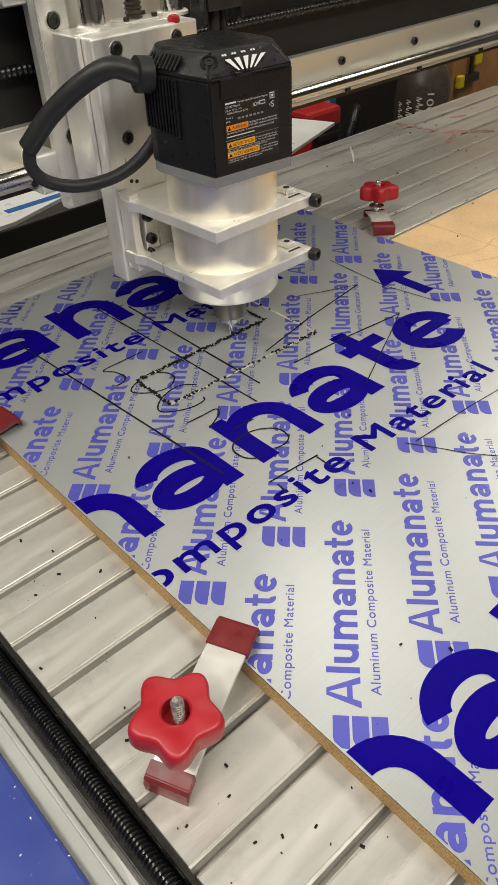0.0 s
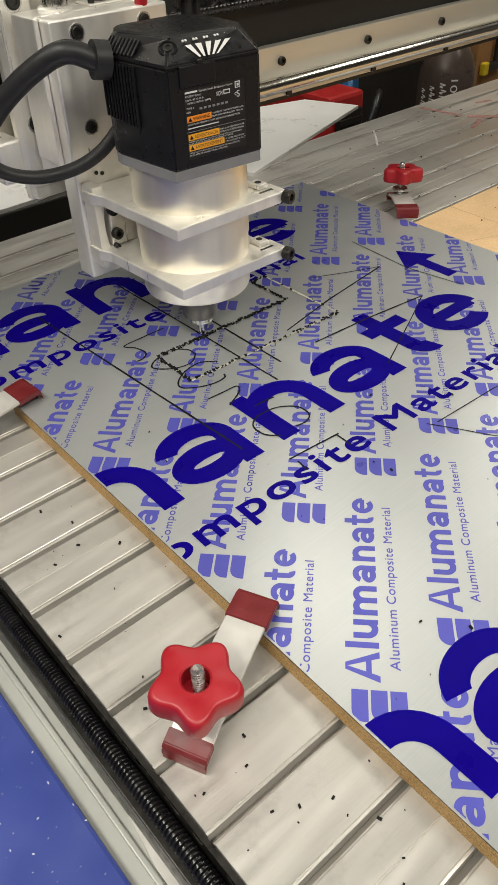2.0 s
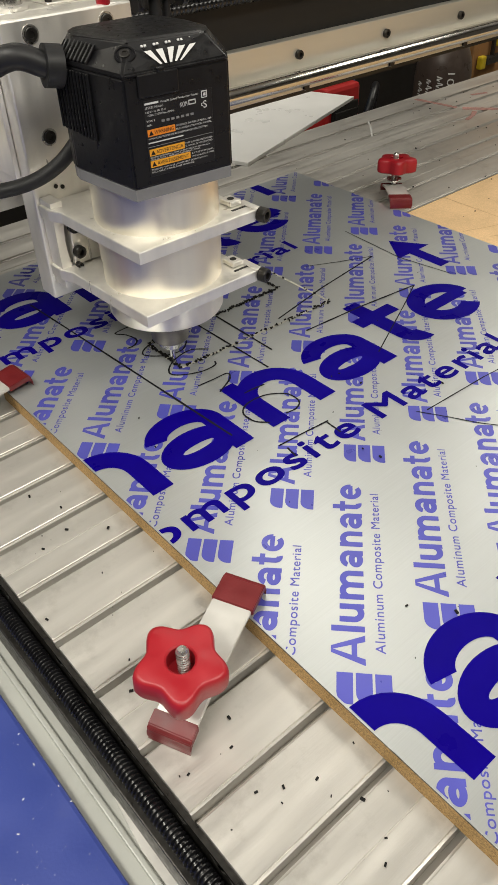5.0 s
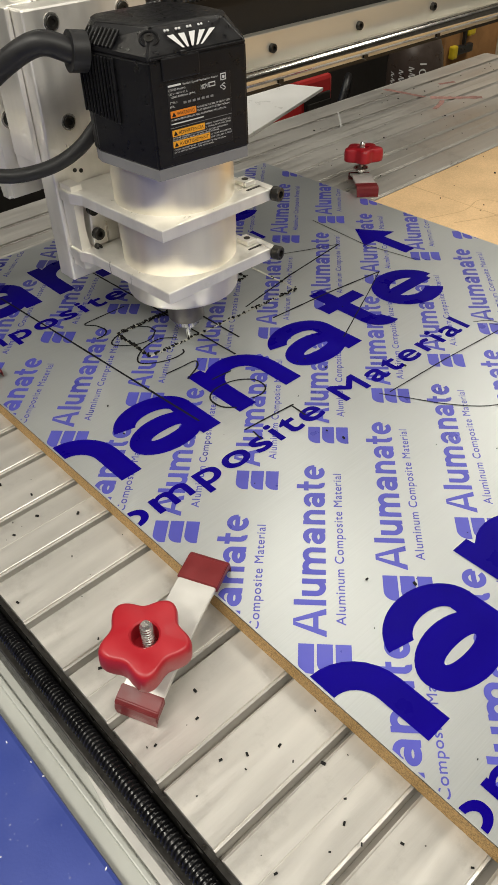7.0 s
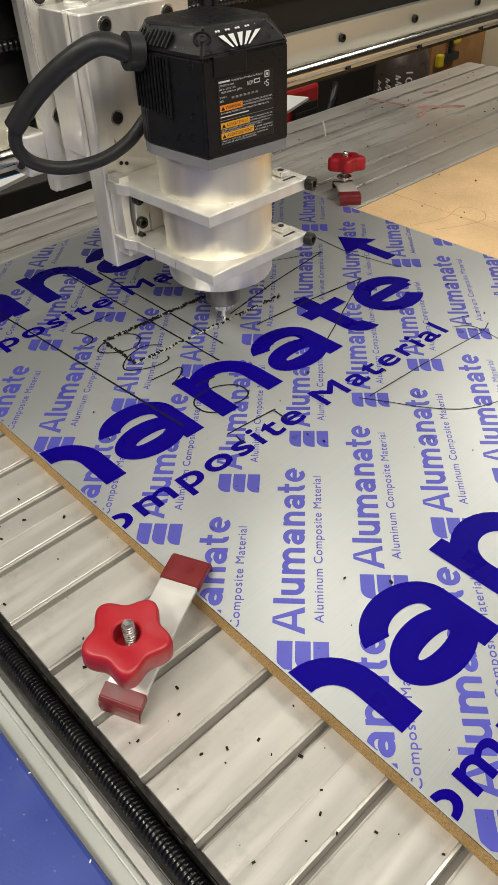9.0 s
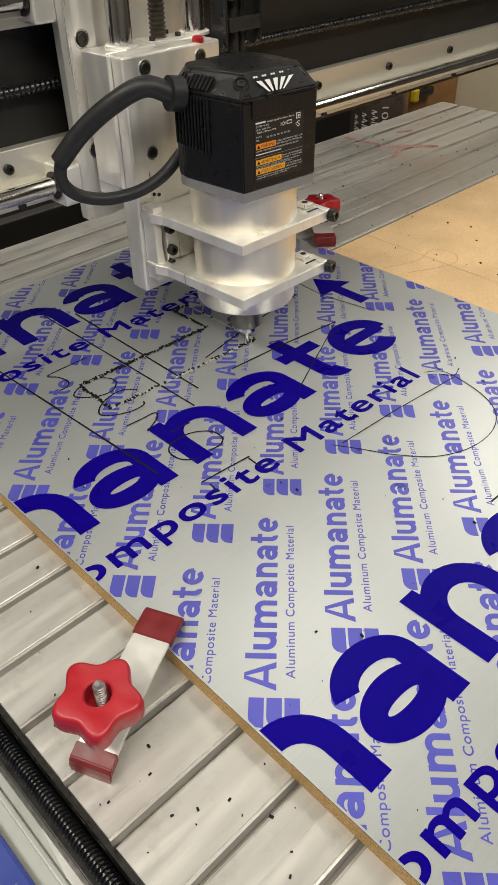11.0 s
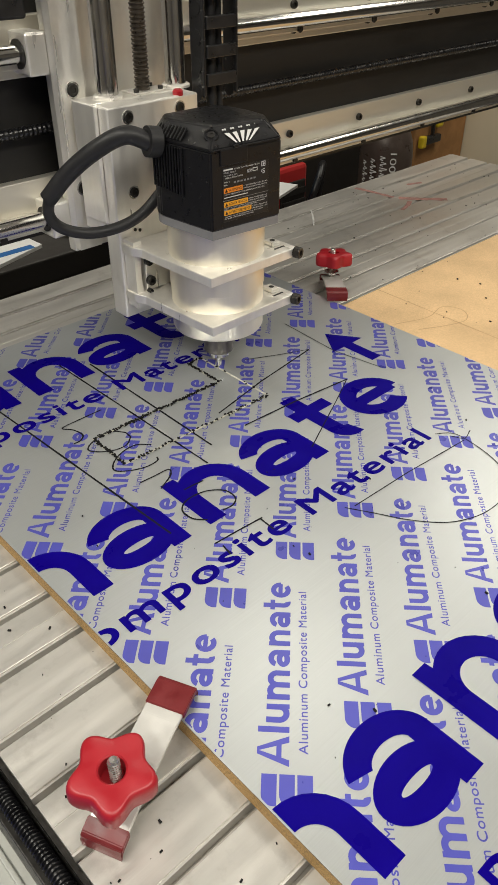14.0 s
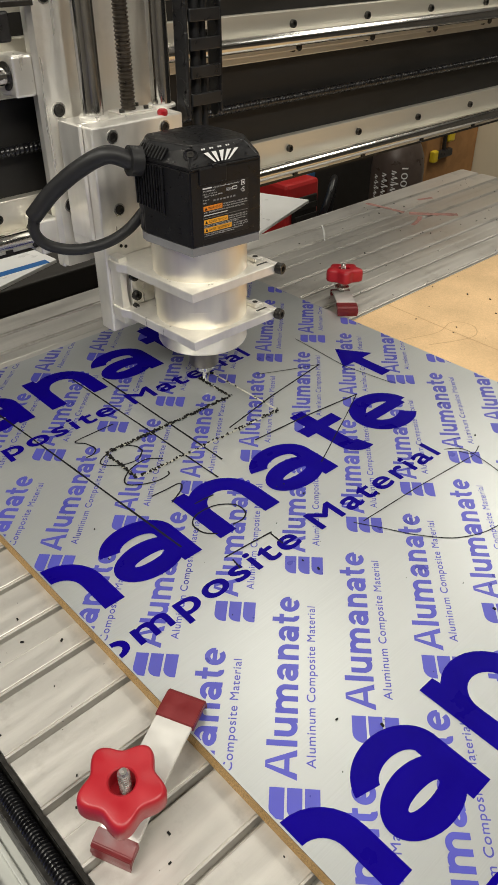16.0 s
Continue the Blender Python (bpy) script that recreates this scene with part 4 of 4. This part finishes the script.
# cord with its strain relief
part("cord_boot", rod((-0.0565, 0.0210, 0.2785), (-0.0690, 0.0240, 0.2805), 0.0150, 28), RUBBER, motor, "", True)
part("cord_sleeve", tube([(-0.0660, 0.0230, 0.2800), (-0.0869, 0.0350, 0.2875), (-0.1084, 0.0550, 0.2739), (-0.1288, 0.0800, 0.2497), (-0.1474, 0.0980, 0.2224)], 0.0092, 18, 10), RUBBER, motor, "thick black cord sleeve", True)
part("cord", tube([(-0.1450, 0.0970, 0.2271), (-0.1477, 0.1000, 0.2051), (-0.1358, 0.0960, 0.1885), (-0.1093, 0.0860, 0.1794), (-0.0772, 0.0740, 0.1819), (-0.0516, 0.0640, 0.1941), (-0.0300, 0.0560, 0.2150)], 0.0062, 14, 12), RUBBER, motor, "black rubber cord", True)

# ---- cable chain hanging beside the carriage ----
chain = thing("cable_chain", "hanging black plastic cable chain beside the carriage", "cable chain")
for i in range(16):
    z = 0.2905 + i * 0.0290
    for dx in (0.0, 0.050):
        part("link", box(0.0720 + dx, 0.0765 + dx, 0.098, 0.122, z, z + 0.033, 0.003), CHAIN, chain)
        part("link_pin", rod((0.0712 + dx, 0.110, z + 0.004), (0.0772 + dx, 0.110, z + 0.004), 0.0085, 20), CHAIN, chain)
    part("crossbar", box(0.0770, 0.1215, 0.096, 0.101, z + 0.012, z + 0.025, 0.001), CHAIN, chain)
for i in range(14):
    x = -0.145 - i * 0.030
    for yy in (0.150, 0.182):
        part("link", box(x, x + 0.034, yy, yy + 0.005, 0.381, 0.409, 0.003), CHAIN, chain)
        part("link_pin", rod((x + 0.004, yy - 0.001, 0.395), (x + 0.004, yy + 0.006, 0.395), 0.008, 20), CHAIN, chain)
    part("crossbar", box(x + 0.010, x + 0.022, 0.1555, 0.1815, 0.406, 0.411, 0.001), CHAIN, chain)
part("chain_bracket", box(-0.145, -0.081, 0.152, 0.1800, 0.4115, 0.417, 0.001), DARK_STEEL, chain)
part("cable", tube([(0.094, 0.111, z) for z in (0.27, 0.4, 0.55, 0.74)], 0.006), RUBBER, chain, "", True)
part("cable", tube([(0.108, 0.113, z) for z in (0.27, 0.4, 0.55, 0.74)], 0.004), RUBBER, chain, "", True)


# ---- hold-down clamps ----
def clamp_knob(parent):
    """A five-lobed star knob with a deep bore, rounded all round."""
    bm = bmesh.new()
    n, levels = 80, [(0.86, 0.0), (0.97, 0.0015), (1.0, 0.004), (1.0, 0.014), (0.975, 0.0172), (0.93, 0.0188), (0.86, 0.0195)]
    def radius(a):
        return 0.0256 + 0.0036 * math.cos(5 * a) + 0.0001 * math.cos(10 * a)
    rows = [[bm.verts.new((radius(2 * math.pi * i / n) * s * math.cos(2 * math.pi * i / n), radius(2 * math.pi * i / n) * s * math.sin(2 * math.pi * i / n), z)) for i in range(n)] for s, z in levels]
    for r, z in ((0.0098, 0.0198), (0.0086, 0.0188), (0.0080, 0.006)):
        rows.append([bm.verts.new((r * math.cos(2 * math.pi * i / n), r * math.sin(2 * math.pi * i / n), z)) for i in range(n)])
    for u, v in zip(rows, rows[1:]):
        for i in range(n):
            bm.faces.new((u[i], u[(i + 1) % n], v[(i + 1) % n], v[i]))
    bm.faces.new(rows[0]), bm.faces.new(rows[-1])
    return part("knob", bm, RED, parent, "red five-lobed plastic knob", True)


def bent_bar(stations, w, t):
    """A flat strap bent through the stations, rows of along and height."""
    bm = bmesh.new()
    rows = []
    for x, z in stations:
        rows.append([bm.verts.new((x, y, zz)) for y, zz in ((-w / 2, z), (w / 2, z), (w / 2, z + t), (-w / 2, z + t))])
    for u, v in zip(rows, rows[1:]):
        for i in range(4):
            bm.faces.new((u[i], u[(i + 1) % 4], v[(i + 1) % 4], v[i]))
    bm.faces.new(rows[0]), bm.faces.new(rows[-1])
    bmesh.ops.bevel(bm, geom=bm.edges[:], offset=0.0006, segments=2, affect="EDGES")
    return bm


def hold_down(x, y, turn, tilt=0.0, spin=10.0):
    """A strap clamp: its screw stands at (x, y) on the table, its long end reaches over the sheet."""
    c = thing("hold_down_clamp", "steel strap clamp with red star knob and dipped ends", "clamp", "hold-down clamps", "", (x, y, ZT), turn)
    part("strap", bent_bar([(-0.0190, 0.0098), (-0.010, 0.0132), (0.018, 0.0205), (0.058, 0.0255), (0.068, 0.0262)], 0.0285, 0.0035), CLAMP_BAR, c)
    part("dipped_end", bent_bar([(0.0650, 0.0246), (0.0845, 0.0268), (0.0880, 0.0255), (0.0895, 0.0192)], 0.0305, 0.0058), RED_DIP, c, "dark red vinyl dipped end")
    part("dipped_heel", bent_bar([(-0.0275, 0.0), (-0.0268, 0.0052), (-0.0245, 0.0074), (-0.0152, 0.0106)], 0.0305, 0.0058), RED_DIP, c, "dark red vinyl dipped heel")
    k = clamp_knob(c)
    k.location, k.rotation_euler = (-0.0015, 0.002, 0.0385), (radians(tilt), radians(-6), radians(spin))
    part("washer", lathe([(0.011, 0.0265), (0.011, 0.0290)], 28), SCREW_STEEL, c)
    stud = part("stud", tube([(0, 0, 0.0), (0, 0, 0.02), (0, 0, 0.04), (0, 0, 0.0640)], 0.0041, 14, 8, None, 0.0006, 0.0022), SCREW_STEEL, c, "threaded zinc stud", True)
    part("stud_end", lathe([(0.0036, 0.0637), (0.0026, 0.0655)], 14), SCREW_STEEL, stud)
    return c


hold_down(-0.0660, 0.0012, 25, 0.0, 65)
hold_down(-0.0665, 0.374, 4, 0.0, 40)
hold_down(0.667, 0.464, 227, 0.0, 0)

# ---- things behind the machine ----
bench = part("rear_bench", box(-0.5, 0.64, 0.90, 1.62, -0.075, -0.0305, 0.003), DARK_SHELF)
tagged(bench, "dark wooden bench behind the machine table", "bench")
cab = part("bench_front", box(-0.48, 0.62, 0.92, 1.60, -0.95, -0.0755), DARK_SHELF, bench)
p1 = part("white_panel", prism([(0.600, 0.715), (1.003, 0.854), (0.960, 0.965), (0.440, 1.12)], ZT + 0.0001, ZT + 0.006), WHITE_PANEL)
tagged(p1, "white plastic sheet lying over the table's rear edge", "sheet")
p2 = part("white_panel", prism([(-0.35, 0.880), (0.30, 0.905), (0.437, 0.951), (0.430, 1.10), (-0.35, 1.35)], -0.0303, -0.024), WHITE_PANEL)
tagged(p2, "white plastic sheet with a strip of blue tape", "sheet")
part("tape", box(0.31, 0.42, 0.945, 0.962, -0.0239, -0.0232, 0, 1, None, Matrix.Identity(4)), BLUE_TAPE, p2, "blue tape strip")
box_red = thing("red_machine", "red metal welder case behind the table", "machine")
part("case", box(1.372, 1.512, 1.285, 1.60, -0.62, -0.148, 0.012), RED_METAL, box_red)
part("front_grille", box(1.392, 1.497, 1.277, 1.2845, -0.36, -0.19, 0.004), DARK_STEEL, box_red)
for i in range(5):
    part("louvre", box(1.397, 1.492, 1.271, 1.2765, -0.36 + i * 0.033, -0.342 + i * 0.033, 0.002), DARK_STEEL, box_red)
part("foot_stand", box(1.345, 1.525, 1.305, 1.58, -0.95, -0.6205), DARK_STEEL, box_red)
blue_reel = part("blue_reel", lathe([(0.05, -0.03), (0.085, -0.028), (0.085, -0.012), (0.04, -0.010), (0.04, 0.02), (0.085, 0.022), (0.085, 0.036), (0.05, 0.038)], 40), surface("blue_reel_paint", (0.02, 0.12, 0.30), 0.4), None, "", True)
blue_reel.matrix_basis = pose(1.64, 1.486, -0.225, 90, 0, 35)
tagged(blue_reel, "blue cable reel behind the red case", "cable reel")
cable = part("loose_cables", tube([(1.60, 1.45, -0.55), (1.70, 1.42, -0.30), (1.78, 1.46, -0.24), (1.80, 1.5, -0.40), (1.74, 1.5, -0.6)], 0.012), CHAIN, None, "", True)
tagged(cable, "black cables hanging in a loop", "cable")

gas = thing("gas_cylinder", "brown gas cylinder with white handwritten marks", "gas cylinder", at=(2.075, 1.42, -0.95))
part("body", lathe([(0.088, 0.0), (0.094, 0.01), (0.094, 0.70), (0.089, 0.745), (0.072, 0.79), (0.050, 0.82), (0.034, 0.84), (0.030, 0.88)], 56), BOTTLE, gas, "", True)
part("valve", lathe([(0.016, 0.88), (0.016, 0.94), (0.024, 0.942), (0.024, 0.96), (0.010, 0.962)], 24), SCREW_STEEL, gas, "", True)
for row, (txt, w, dz) in enumerate((("100%", 0.135, 0.0), ("bars", 0.10, 0.0), ("bars", 0.15, 0.0), ("bars", 0.12, 0.0))):
    ang = radians(226 - 21 * row)
    M = Matrix.Rotation(ang, 4, "Z") @ Matrix.Translation((0.0952, 0, 0.725 - 0.012 * row)) @ Matrix.Rotation(radians(90), 4, "Z") @ Matrix.Rotation(radians(90), 4, "X") @ Matrix.Rotation(radians(-90), 4, "Z")
    if txt == "100%":
        bm = words(txt, w * 0.75, 0.022)
    else:
        bm = bmesh.new()
        for i in range(int(w / 0.022)):
            ribbon([(0.019 * i, 0.004 * (i % 2)), (0.019 * i + 0.004, 0.017 + 0.005 * (i % 3)), (0.019 * i + 0.009, 0.001), (0.019 * i + 0.013, 0.011)], 0.0032, 0, bm)
    bmesh.ops.transform(bm, matrix=M, verts=bm.verts)
    part("handwriting", bm, CHALK, gas)

wood = part("wood_cabinet", box(2.357, 2.705, 1.50, 1.545, -0.95, 1.2, 0.004), WOOD)
tagged(wood, "orange brown wooden cabinet side", "cabinet")
grip = thing("hand_clamp", "yellow and black hand clamp hanging on the wooden cabinet", "hand clamp", at=(2.450, 1.485, -0.215))
part("bar", box(-0.006, 0.006, -0.006, 0.006, -0.05, 0.16, 0.001), DARK_STEEL, grip)
part("jaw", box(-0.05, 0.05, -0.012, 0.012, -0.075, -0.045, 0.006), CHAIN, grip)
part("jaw_pad", box(-0.075, -0.045, -0.012, 0.012, -0.085, -0.040, 0.006), YELLOW, grip)
part("handle", box(0.012, 0.052, -0.014, 0.014, -0.02, 0.085, 0.008), YELLOW, grip)
east = part("cream_partition", box(2.71, 2.80, 1.3, 1.56, -0.95, 1.9), WALL)
tagged(east, "cream painted partition wall", "wall", kind="structure")
# Plain slab in place of the shelving; its shadow is in the near-black colour.
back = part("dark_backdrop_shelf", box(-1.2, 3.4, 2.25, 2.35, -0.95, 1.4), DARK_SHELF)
tagged(back, "plain dark backdrop for shelving, shadow put into its colour", "shelving")

# ---- chips and scraps ----
rng = random.Random(11)
chips = bmesh.new()
for _ in range(380):
    zone = rng.random()
    if zone < 0.42:
        x, y, z = rng.uniform(0.62, 1.15), rng.uniform(-0.35, 0.41), -0.0039
    elif zone < 0.68:
        x, y, z = rng.uniform(0.62, 1.4), rng.uniform(0.43, 0.76), ZT + 0.0001
    elif zone < 0.86:
        x, y, z = rng.uniform(-0.10, -0.002), rng.uniform(-0.45, 0.25), ZT + 0.0001
    else:
        x, y, z = rng.uniform(0.02, 0.59), rng.uniform(-0.40, 0.30), 0.0005
    s = (0.0004 + 0.0014 * rng.random() ** 2) * (0.85 if x < 0.6 else 1.0)
    box(-s, s, -s * 0.55, s * 0.55, 0, s * 0.8, 0, 1, chips, Matrix.Translation((x, y, z)) @ Matrix.Rotation(rng.random() * 6, 4, "Z"))
tagged(part("black_chips", chips, SWARF), "scattered black plastic chips", "chips", kind="stuff")
dust = bmesh.new()
for _ in range(900):
    x, y = rng.uniform(-0.30, -0.148), rng.uniform(-0.5, 0.4)
    s = 0.00018 + 0.0008 * rng.random() ** 3
    box(-s, s, -s * 0.35, s * 0.35, 0, s * 0.5, 0, 1, dust, Matrix.Translation((x, y, -0.0559)) @ Matrix.Rotation(rng.random() * 6, 4, "Z"))
tagged(part("white_chips", dust, WHITE_CHIP), "fine white plastic chips on the blue frame", "chips", kind="stuff")

# ---- movement ----
TOOL = ((0, 0.2785, 0.3487), (0.5, 0.2601, 0.3490), (1, 0.2427, 0.3497), (1.5, 0.2254, 0.3505), (2, 0.2074, 0.3506), (2.5, 0.1896, 0.3513), (3, 0.1726, 0.3517), (3.5, 0.1552, 0.3521),
        (3.68, 0.1490, 0.3522), (3.8, 0.1474, 0.3500), (4.5, 0.1474, 0.3252), (5.2, 0.1474, 0.3004), (5.42, 0.1474, 0.2926), (5.5, 0.1474, 0.2907), (6, 0.1599, 0.2897), (6.5, 0.1769, 0.2892),
        (7, 0.1947, 0.2886), (7.5, 0.2127, 0.2883), (8, 0.2305, 0.2878), (9.25, 0.2745, 0.2860), (10.5, 0.3187, 0.2841), (11, 0.3360, 0.2837), (11.35, 0.3480, 0.2828), (11.5, 0.3493, 0.2840),
        (12, 0.3495, 0.3001), (12.5, 0.3496, 0.3180), (13, 0.3502, 0.3363), (13.5, 0.3499, 0.3538), (14, 0.3498, 0.3714), (14.5, 0.3498, 0.3894), (14.95, 0.3500, 0.4052), (15.08, 0.3480, 0.4072),
        (15.5, 0.3329, 0.4075), (15.62, 0.3288, 0.4072), (15.75, 0.3280, 0.4040), (16, 0.3279, 0.3957))


def motions():
    walk(gantry, [(t, pose(0, y, 0)) for t, x, y in TOOL])
    for ob in (carriage, motor, chain):
        walk(ob, [(t, pose(x, y, 0)) for t, x, y in TOOL])


motions()
